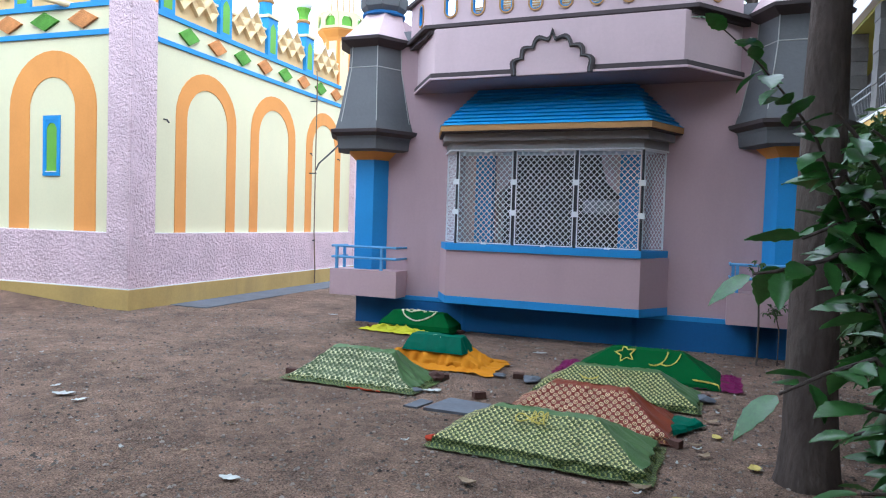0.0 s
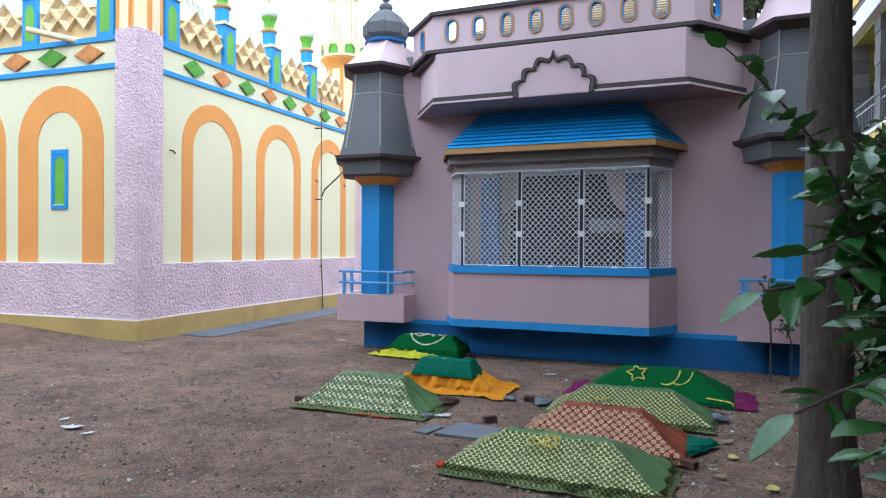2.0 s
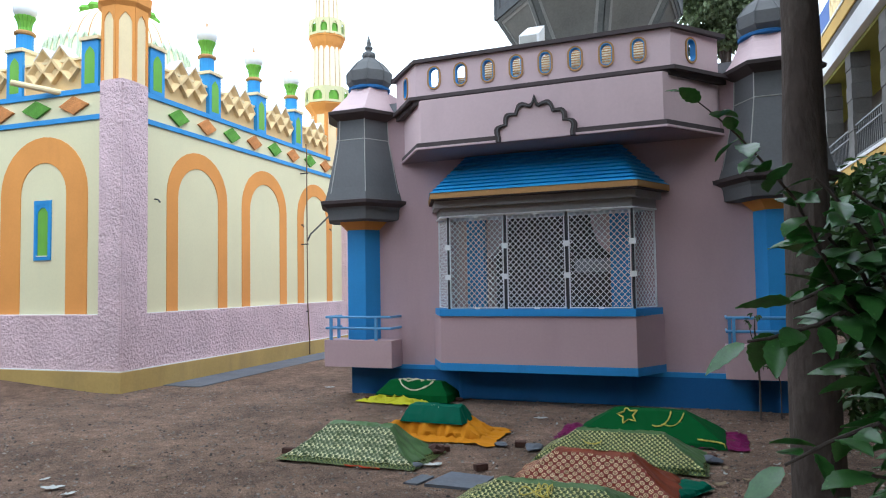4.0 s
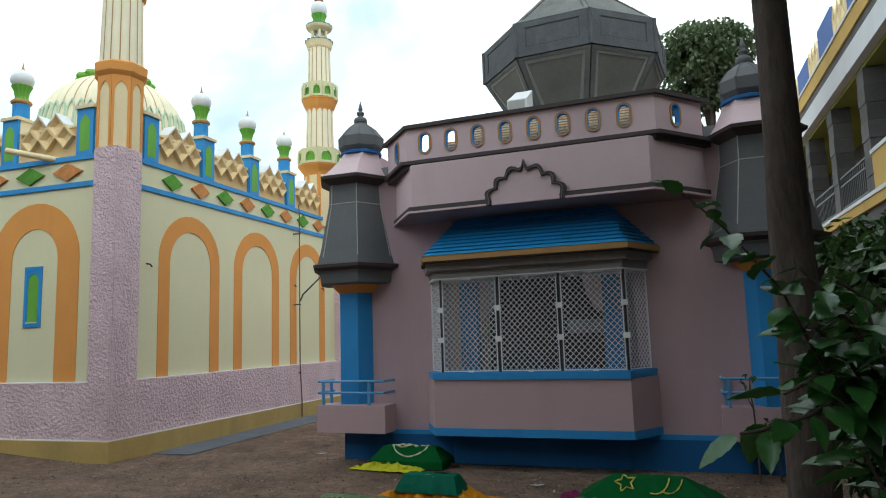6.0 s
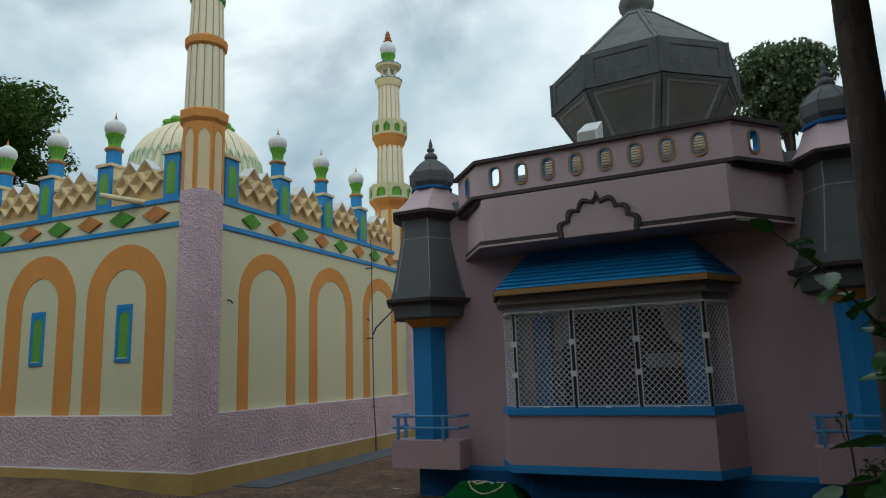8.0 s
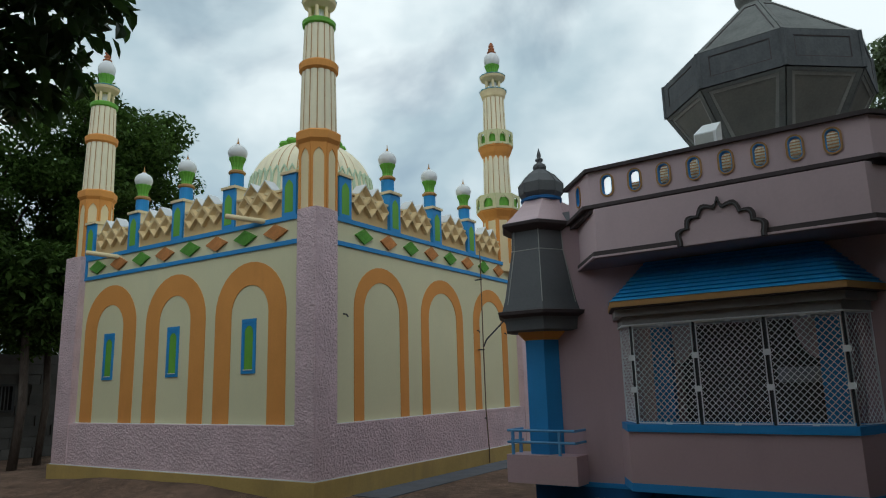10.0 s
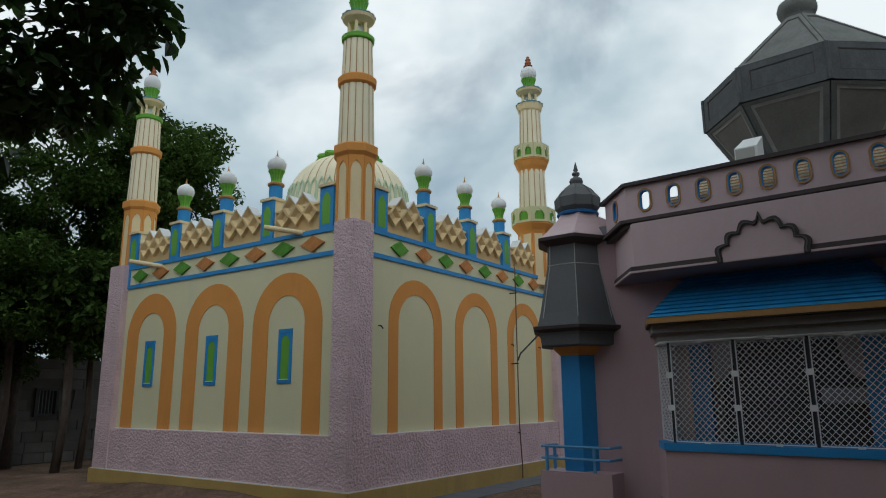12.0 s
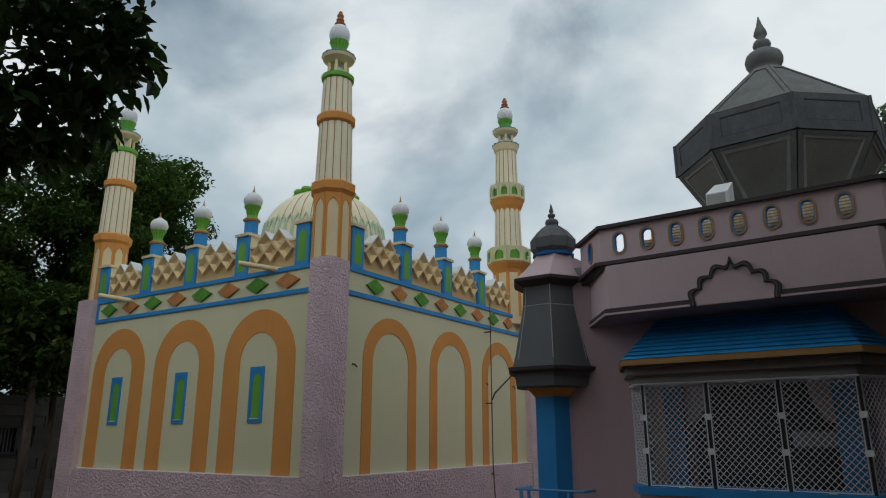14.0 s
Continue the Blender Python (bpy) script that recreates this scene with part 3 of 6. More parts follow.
def mosque_dome(x, y):
    prof = [(1.44, 4.8), (1.46, 6.0), (1.52, 6.3), (1.55, 6.6)]
    for k in range(1, 15):
        a = math.pi / 2 * k / 15
        prof.append((1.55 * math.cos(a), 6.65 + 1.30 * math.sin(a)))
    dome = part("dome", lathe(prof, 36 * 6, ripple=0.05, count=36), SHELL, mosque, "ribbed ivory dome", m=pose(x, y, 0), smooth=True)
    rib = None
    for k in range(36):
        turn = pose(0, 0, 0, 0, 0, 10 * k)
        if rib:
            again(rib, turn)
        else:
            rib = part("rib_line", tube([(r * 0.953, 0, z) for r, z in prof[3:-1]], 0.014, 5), TANBR, dome, "thin tan line between the ribs", m=turn)
    mint = material("pale_mint_paint", (0.50, 0.60, 0.45), 0.8, 0.1, 3, 40, 0.1)
    n = 48
    for k in range(n):
        a = 2 * math.pi * (k + 0.5) / n
        r = 1.52
        w = 0.10
        leaf = [(-w, -0.5), (-w, -0.02), (-w * 0.6, 0.10), (0, 0.22), (w * 0.6, 0.10), (w, -0.02), (w, -0.5)]
        inn = [(-w * 0.66, -0.5), (-w * 0.66, -0.04), (-w * 0.42, 0.075), (0, 0.165), (w * 0.42, 0.075), (w * 0.66, -0.04), (w * 0.66, -0.5)]
        m = pose(r * math.cos(a), r * math.sin(a), 6.76, 0, 0, math.degrees(a) + 90) @ pose(0, 0, 0, -9, 0, 0)
        if k == 0:
            first = part("petal", ring_slab(leaf, inn, -0.05, 0.03, closed=False), mint, dome, "pale green petal", m=m)
            fill = part("petal_face", slab(inn, -0.015, 0.02), SHELL, dome, m=m)
        else:
            again(first, m)
            again(fill, m)
    part("green_crown", lathe([(0.5, 7.72), (0.80, 7.76), (0.88, 7.85), (0.84, 7.92), (0.5, 7.95), (0.2, 8.02)], 84, ripple=0.2, count=14), GREEN, dome, "green petalled crown")
    part("spire", lathe([(0.12, 8.0), (0.14, 8.06), (0.06, 8.12), (0.02, 8.2)], 16), GREEN, dome)


mosque_dome(-11.9, 12.45)

# rain spouts, wall hooks, down pipe and its wire
for s, z in ((-9.35, 4.83), (-13.85, 4.72)):
    bm = tube([(s + 0.05, YW + 0.05, z - 0.03), (s - 0.60, YW - 0.42, z + 0.10)], 0.05, 12)
    part("rain_spout", bm, CREAM2, mosque, "pale plastic rain spout")
part("wall_hook", tube([(XW + 0.0, 9.30, 3.07), (XW + 0.06, 9.31, 3.06), (XW + 0.06, 9.36, 3.02)], 0.015, 6), DARKSTEEL, mosque)
for y in (14.05, 15.4):
    part("wall_hook", tube([(XW, y, 3.0), (XW + 0.05, y, 3.0), (XW + 0.05, y + 0.04, 2.96)], 0.015, 6), DARKSTEEL, mosque)
RUSTPIPE = material("weathered_brown_pipe_paint", (0.16, 0.11, 0.07), 0.7, 0.2, 6, 60, 0.1)
part("down_pipe", tube([(XW + 0.10, 14.12, 4.9), (XW + 0.16, 14.05, 4.7), (XW + 0.16, 14.05, 2.6), (XW + 0.165, 14.05, 1.2), (XW + 0.21, 14.05, 0.35), (XW + 0.21, 14.05, 0.02)], 0.014, 8), RUSTPIPE, mosque, "thin brown down pipe")
for z in (1.0, 2.55, 4.2):
    part("pipe_clip", box(XW - 0.01, XW + 0.185, 14.03, 14.07, z - 0.012, z + 0.012), DARKSTEEL, mosque)
part("stay_wire", tube([(XW + 0.17, 14.05, 2.62), (XW + 0.22, 14.1, 2.78), (XW + 0.46, 14.36, 3.12), (XW + 0.80, 14.75, 3.66)], 0.02, 6), DARKSTEEL, mosque, "slanting dark cable")
APRON = material("damp_dark_concrete", (0.13, 0.14, 0.165), 0.85, 0.25, 2, 30, 0.3, stain=(0.09, 0.075, 0.065), stain_amount=0.6)
apron = part("concrete_apron", box(MX + 0.02, MX + 0.76, 9.3, YB + 1.0, -0.05, 0.001), APRON, bevel=0.01)
tagged(apron, "low grey concrete apron along the mosque footing", "pavement", kind="structure")


# ---- the shrine ----
SHRINE = pose(-1.703, 9.1955, 0, 0, 0, -3) @ pose(0.165, 0, 0)
shrine = thing("shrine", "dusty pink shrine with grilled bay, grey turrets and faceted dome", "shrine", SHRINE)


def canted(front, side, depth, back=0.15):
    """Plan of a projecting bay: half its front, half its foot at the wall, how far it stands out."""
    return [(-side, back), (-side, 0.0), (-front, -depth), (front, -depth), (side, 0.0), (side, back)]


for u0, u1, z0, z1 in ((-2.65, -1.40, 0.40, 4.1), (1.24, 2.75, 0.40, 4.1), (-1.40, 1.24, 0.40, 1.2), (-1.40, 1.24, 2.55, 4.1)):
    part("front_wall", box(u0, u1, 0, 0.25, z0, z1), PINK, shrine)
part("base", box(-2.66, 2.72, -0.03, 0.25, -0.1, 0.40), NAVY, shrine, "deep blue painted base")
part("base_strip", box(-2.70, 2.70, -0.036, 0.0, 0.37, 0.43), BLUE, shrine)
part("side_wall", box(-2.75, -2.5, 0.25, 6.0, -0.1, 4.1), PINK, shrine)
part("side_wall", box(2.5, 2.75, 0.25, 6.0, -0.1, 4.1), PINK, shrine)
part("back_wall", box(-2.75, 2.75, 6.0, 6.25, -0.1, 4.1), PINK, shrine)
part("inner_floor", box(-2.5, 2.5, 0.25, 6.0, -0.1, 0.6), SHADE_IN, shrine)
part("inner_ceiling", box(-2.5, 2.5, 0.25, 6.0, 4.05, 4.098), SHADE_IN, shrine)
part("inner_back", box(-2.5, 2.5, 5.8, 5.9, 0.6, 4.05), SHADE_IN, shrine)
part("roof_slab", box(-2.75, 2.75, 0.0, 6.25, 4.1, 4.25), CONCRETE, shrine)
# pink and blue walls within, behind the grille
for u0, u1, z0, z1 in ((-2.5, -1.29, 0.6, 4.05), (1.02, 2.5, 0.6, 4.05), (-1.29, 1.02, 2.62, 4.05)):
    part("inner_wall", box(u0, u1, 0.62, 0.8, z0, z1), PINK, shrine)
for u in (-1.175, 0.895):
    part("inner_pillar", box(u - 0.13, u + 0.13, 0.46, 0.60, 0.6, 2.64), BLUE, shrine, "blue inner pillar", bevel=0.02)
for sg, u in ((1, -1.045), (-1, 0.765)):
    curve = [(u, 2.63), (u, 1.98)] + [(u + sg * 0.30 * math.sin(k * math.pi / 16), 2.63 - 0.65 * math.cos(k * math.pi / 16)) for k in range(1, 9)]
    part("inner_spandrel", slab(curve, 0.66, 0.78), PINK, shrine, "pink arch spandrel")

part("notice_board", box(0.25, 0.80, 0.605, 0.63, 1.70, 1.89), CONCRETE, shrine, "pale grey board hung across the inner arch", bevel=0.004)

BAY = pose(-0.09, 0, 0)
EAVE = pose(-0.067, 0, 0)
LINTEL = material("mid_grey_lintel_paint", (0.30, 0.285, 0.285), 0.8, 0.1, 2, 30, 0.1, stain=(0.12, 0.11, 0.11), stain_amount=0.4)
ROOFBLUE = material("bright_blue_roof_paint", (0.06, 0.37, 0.72), 0.5, 0.1, 2.5, 40, 0.1, stain=(0.03, 0.2, 0.42), stain_amount=0.4, per_object=0.08)
# the bay under the window
part("bay", prism(canted(1.267, 1.56, 0.5), 0.52, 1.15), PINK, shrine, bevel=0.01, m=BAY)
part("bay_strip", prism(canted(1.273, 1.566, 0.506), 0.425, 0.525), BLUE, shrine, m=BAY)
part("sill", prism(canted(1.27, 1.545, 0.525), 1.145, 1.235), BLUE, shrine, "blue painted sill", bevel=0.008, m=BAY)
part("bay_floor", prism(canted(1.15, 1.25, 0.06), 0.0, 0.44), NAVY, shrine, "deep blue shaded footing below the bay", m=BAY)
part("lintel", prism(canted(1.25, 1.5, 0.47), 2.475, 2.60), LINTEL, shrine, "grey moulded lintel", m=BAY)
part("lintel_mould", prism(canted(1.31, 1.57, 0.56), 2.59, 2.69), LINTEL, shrine, bevel=0.02, m=BAY)
part("lintel_edge", prism(canted(1.26, 1.51, 0.485), 2.465, 2.485), WHITE, shrine, m=BAY)
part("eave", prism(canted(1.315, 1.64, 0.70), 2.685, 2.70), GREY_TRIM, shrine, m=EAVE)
part("eave_band", prism(canted(1.33, 1.65, 0.715), 2.70, 2.775), TANBR, shrine, "ochre painted eave band", bevel=0.008, m=EAVE)


def bay_roof():
    steps = 11
    for k in range(steps):
        q0, q1 = k / steps, (k + 1) / steps
        f0, f1 = 1.32 - 0.32 * q0, 1.32 - 0.32 * q1 - 0.01
        s0, s1 = 1.635 - 0.60 * q0, 1.635 - 0.60 * q1 - 0.01
        d0, d1 = 0.70 - 0.66 * q0, 0.70 - 0.66 * q1 - 0.012
        z0, z1 = 2.772 + 0.60 * q0, 2.772 + 0.60 * q1
        bm = bmesh.new()
        lo = [bm.verts.new((x, y, z0 - 0.012)) for x, y in canted(f0 - 0.012, s0 - 0.012, d0 - 0.020, 0.02)]
        mid = [bm.verts.new((x, y, z0 + 0.006)) for x, y in canted(f0 + 0.016, s0 + 0.016, d0 + 0.024, 0.02)]
        hi = [bm.verts.new((x, y, z1)) for x, y in canted(f1, s1, d1, 0.02)]
        for a, b in ((lo, mid), (mid, hi)):
            for i in range(6):
                j = (i + 1) % 6
                bm.faces.new((a[i], a[j], b[j], b[i]))
        bm.faces.new(lo[::-1])
        bm.faces.new(hi)
        part("roof_course", bm, ROOFBLUE, shrine, "blue painted sloping roof course" if k == 0 else "", m=EAVE)


bay_roof()


def grille(a, b, z0, z1, cell=0.074):
    """One panel of the grille: frame, crossed wires and clips."""
    a, b = Vector((*a, 0)), Vector((*b, 0))
    w = (b - a).length
    m = Matrix.Translation((a.x, a.y, 0)) @ Matrix.Rotation(math.atan2(b.y - a.y, b.x - a.x), 4, "Z")
    fr = ring_slab([(0, z0), (0, z1), (w, z1), (w, z0)], [(0.012, z0 + 0.012), (0.012, z1 - 0.012), (w - 0.012, z1 - 0.012), (w - 0.012, z0 + 0.012)], -0.01, 0.01)
    ob = part("grille_panel", fr, WIRE, shrine, "white diamond mesh grille panel", m=BAY @ m)
    bm = bmesh.new()
    r, h = 0.0045, z1 - z0 - 0.04
    ww = w - 0.04
    slope = 1.06
    for sg in (-1, 1):
        c = -h / slope
        while c < ww:
            # the wire x = c + t, z = slope * t, cut to the panel
            t0, t1 = max(0.0, -c), min(h / slope, ww - c)
            if t1 - t0 > 0.02:
                x0, x1, za, zb = c + t0, c + t1, slope * t0, slope * t1
                if sg < 0:
                    x0, x1 = ww - x0, ww - x1
                p, q = Vector((x0 + 0.02, 0.004 * sg, z0 + 0.02 + za)), Vector((x1 + 0.02, 0.004 * sg, z0 + 0.02 + zb))
                d = (q - p).normalized()
                nrm = Vector((-d.z, 0, d.x)) * r
                dep = Vector((0, r * 0.35, 0))
                v = [bm.verts.new(o + s1 * nrm + s2 * dep) for o in (p, q) for s1, s2 in ((-1, -1), (1, -1), (1, 1), (-1, 1))]
                for f4 in ((0, 1, 5, 4), (1, 2, 6, 5), (2, 3, 7, 6), (3, 0, 4, 7)):
                    bm.faces.new([v[i] for i in f4])
            c += cell
    tagged(part("wire", bm, WIRE, ob), kind="stuff")
    return ob


FR, SD, DP = 1.249, 1.485, 0.45
corners = [(-SD, 0.02), (-1.162, -DP), (-0.366, -DP), (0.441, -DP), (FR, -DP), (SD, 0.02)]
for k, (a, b) in enumerate(zip(corners, corners[1:])):
    a, b = Vector(a), Vector(b)
    d = (b - a).normalized() * 0.024
    panel = grille(a + d, b - d, 1.245, 2.462)
    w = (b - a).length
    for z in ((1.24, 2.465) if 1 <= k <= 3 else ()):
        part("clip", box(w / 2 - 0.05, w / 2 + 0.02, -0.024, -0.008, z - 0.022, z + 0.022), WIRE, panel, "white fixing plate", bevel=0.004)
for u, v in corners[1:-1]:
    post = part("grille_post", box(u - 0.013, u + 0.013, v + 0.0, v + 0.04, 1.235, 2.47), DARKSTEEL, shrine, "dark steel grille post", m=BAY)
    for z in (1.66, 2.06):
        part("clip", box(u - 0.042, u + 0.042, v - 0.022, v - 0.004, z - 0.035, z + 0.035), WIRE, post, "white fixing plate", bevel=0.004)

# the overhanging entablature with its cusped motif
ENT = pose(0.06, 0, 0)
part("entablature", prism(canted(1.53, 2.14, 0.82), 3.36, 4.0), PINK2, shrine, "pink overhanging entablature", bevel=0.008, m=ENT)
part("soffit", prism(canted(1.55, 2.17, 0.845), 3.335, 3.36), SOFFIT, shrine, "brown underside with shade put into its colour", m=ENT)
part("lower_trim", prism(canted(1.565, 2.185, 0.862), 3.362, 3.425), GREY_TRIM, shrine, m=ENT)
part("lower_edge", prism(canted(1.575, 2.195, 0.872), 3.342, 3.366), PINK2, shrine, m=ENT)


def cusped():
    """The lobed outline of the motif, from its left foot over the peak to its right foot."""
    half = [(-0.50, 3.385), (-0.50, 3.44)]
    lobes = [((-0.50, 3.44), (-0.395, 3.60)), ((-0.395, 3.60), (-0.25, 3.73)), ((-0.25, 3.73), (-0.06, 3.82))]
    for (x0, z0), (x1, z1) in lobes:
        for k in range(1, 7):
            q = k / 6
            bx, bz = x0 + (x1 - x0) * q, z0 + (z1 - z0) * q
            nx, nz = -(z1 - z0), (x1 - x0)
            half.append((bx + nx * 0.38 * math.sin(math.pi * q), bz + nz * 0.38 * math.sin(math.pi * q)))
    half += [(-0.03, 3.84), (0.0, 3.93)]
    return half + [(-x, z) for x, z in half[-2::-1]]


def motif():
    line = cusped()
    inner = [(x * 0.87, 3.385 + (z - 3.385) * 0.88) for x, z in line]
    here = pose(0.078, 0, -0.045)
    part("cusped_motif", ring_slab(line, inner, -0.89, -0.80, closed=False), GREY_TRIM, shrine, "dark cusped arch moulding", m=here)
    part("motif_face", slab(inner, -0.868, -0.80), PINK2, shrine, m=here)
    mid = [(x * 0.935, 3.385 + (z - 3.385) * 0.94) for x, z in line]
    inner2 = [(x * 0.91, 3.385 + (z - 3.385) * 0.917) for x, z in line]
    part("motif_bead", ring_slab(mid, inner2, -0.90, -0.875, closed=False), GREY, shrine, m=here)


motif()

# parapet with oval openings
PAR = pose(0.04, 0, 0)
part("cornice", prism(canted(1.63, 2.25, 0.74), 3.97, 4.03), GREY_TRIM, shrine, "dark cornice moulding", bevel=0.01, m=PAR)
part("cornice", prism(canted(1.69, 2.32, 0.78), 4.03, 4.075), GREY_TRIM, shrine, bevel=0.01, m=PAR)


def oval(x, z, a, h, n=8):
    """An upright slot with round ends."""
    pts = []
    for k in range(n + 1):
        t = math.pi * k / n
        pts.append((x + a * math.cos(t), z + h - a + a * math.sin(t)))
    for k in range(n + 1):
        t = math.pi + math.pi * k / n
        pts.append((x + a * math.cos(t), z - h + a + a * math.sin(t)))
    return pts


def pierced(a, b, z0, z1, ovals, taper=0.0):
    """A thin wall from plan point a to b with oval slots, each with a painted ring."""
    a, b = Vector((*a, 0)), Vector((*b, 0))
    w = (b - a).length
    m = Matrix.Translation((a.x, a.y, 0)) @ Matrix.Rotation(math.atan2(b.y - a.y, b.x - a.x), 4, "Z")
    edges = [0] + [(p + q) / 2 for p, q in zip(ovals, ovals[1:])] + [w]
    for s, e0, e1 in zip(ovals, edges, edges[1:]):
        line = oval(s, (z0 + z1) / 2 + 0.02, 0.066, 0.132)
        n = len(line)
        frame_line = []
        for x, z in line:
            dx, dz = x - s, z - (z0 + z1) / 2
            k = min((((e1 - s) if dx > 0 else (s - e0)) / abs(dx)) if abs(dx) > 1e-6 else 1e9, (((z1 - z0) / 2) / abs(dz)) if abs(dz) > 1e-6 else 1e9)
            frame_line.append((s + dx * k, (z0 + z1) / 2 + dz * k))
        # corners of the cell join the nearest points
        for cx, cz in ((e0, z0), (e0, z1), (e1, z0), (e1, z1)):
            best = min(range(n), key=lambda i: (frame_line[i][0] - cx) ** 2 + (frame_line[i][1] - cz) ** 2)
            frame_line[best] = (cx, cz)
        piece = ring_slab(frame_line, line, 0, 0.06)
        ob = part("parapet", piece, PINK2, shrine, "pink parapet piece with an oval slot", m=m)
        zc = (z0 + z1) / 2 + 0.02
        part("oval_ring", ring_slab(oval(s, zc, 0.096, 0.160), oval(s, zc, 0.072, 0.138), -0.014, 0.0), TANBR, ob, "tan painted ring")
        part("oval_liner", ring_slab(oval(s, zc, 0.073, 0.139), oval(s, zc, 0.062, 0.128), -0.012, 0.062), BLUE, ob)


FL, FR2, S2, D2 = -1.60, 1.68, 2.20, 0.66
pierced((FL, -D2), (FR2, -D2), 4.07, 4.56, [-1.331 - FL + 0.378 * k for k in range(8)])
pierced((FR2, -D2), (S2, 0), 4.07, 4.56, [math.hypot(S2 - FR2, D2) * 0.42])
pierced((-S2, 0), (FL, -D2), 4.07, 4.56, [math.hypot(S2 + FL, D2) * 0.52])


def capping(a, b):
    a, b = Vector(a), Vector(b)
    m = Matrix.Translation((a.x, a.y, 0)) @ Matrix.Rotation(math.atan2(b.y - a.y, b.x - a.x), 4, "Z")
    part("coping", box(-0.02, (b - a).length + 0.02, -0.045, 0.15, 4.555, 4.605), GREY_TRIM, shrine, "dark coping", m=m, bevel=0.01)


capping((-S2 - 0.05, 0.03), (FL, -D2))
capping((FL, -D2), (FR2, -D2))
capping((FR2, -D2), (S2 + 0.05, 0.03))
BLIND = material("translucent_cream_sheet", (0.90, 0.87, 0.74), 0.6, 0.05, 3, 40, 0.05)
bn, bl = BLIND.node_tree.nodes, BLIND.node_tree.links
through_light = bn.new("ShaderNodeBsdfTranslucent")
through_light.inputs[0].default_value = (0.98, 0.95, 0.82, 1)
blend = bn.new("ShaderNodeMixShader")
blend.inputs[0].default_value = 0.88
bl.new(bn["Principled BSDF"].outputs[0], blend.inputs[1])
bl.new(through_light.outputs[0], blend.inputs[2])
bl.new(blend.outputs[0], bn["Material Output"].inputs[0])
sheet = bmesh.new()
rows = [[sheet.verts.new((left + (1.752 - left) / 40 * i, y + 0.004 * math.sin(2.1 * i), z)) for i in range(41)] for left, y, z in ((-1.30, -0.5, 4.24), (-1.30, -0.05, 4.478), (-1.08, -0.03, 4.489), (-1.08, 1.1, 5.086))]
for lower, upper in zip(rows, rows[1:]):
    for i in range(40):
        sheet.faces.new((lower[i], lower[i + 1], upper[i + 1], upper[i]))
part("blind_sheet", sheet, BLIND, shrine, "sloping translucent cream sheet behind the parapet")
for k in range(9):
    y = -0.45 + 0.172 * k
    z = 4.24 + 0.5288 * (y + 0.5)
    part("roof_slat", box(-1.08 if k > 2 else -1.30, 1.75, y, y + 0.02, z + 0.004, z + 0.020), TANBR, shrine, "tan batten across a sloping sheet" if k == 0 else "")
for u0, u1 in ((-2.75, -2.62), (2.62, 2.75)):
    part("side_parapet", box(u0, u1, 0.4, 6.25, 4.25, 4.6), PINK, shrine)
part("back_parapet", box(-2.75, 2.75, 6.12, 6.25, 4.25, 4.6), PINK, shrine)


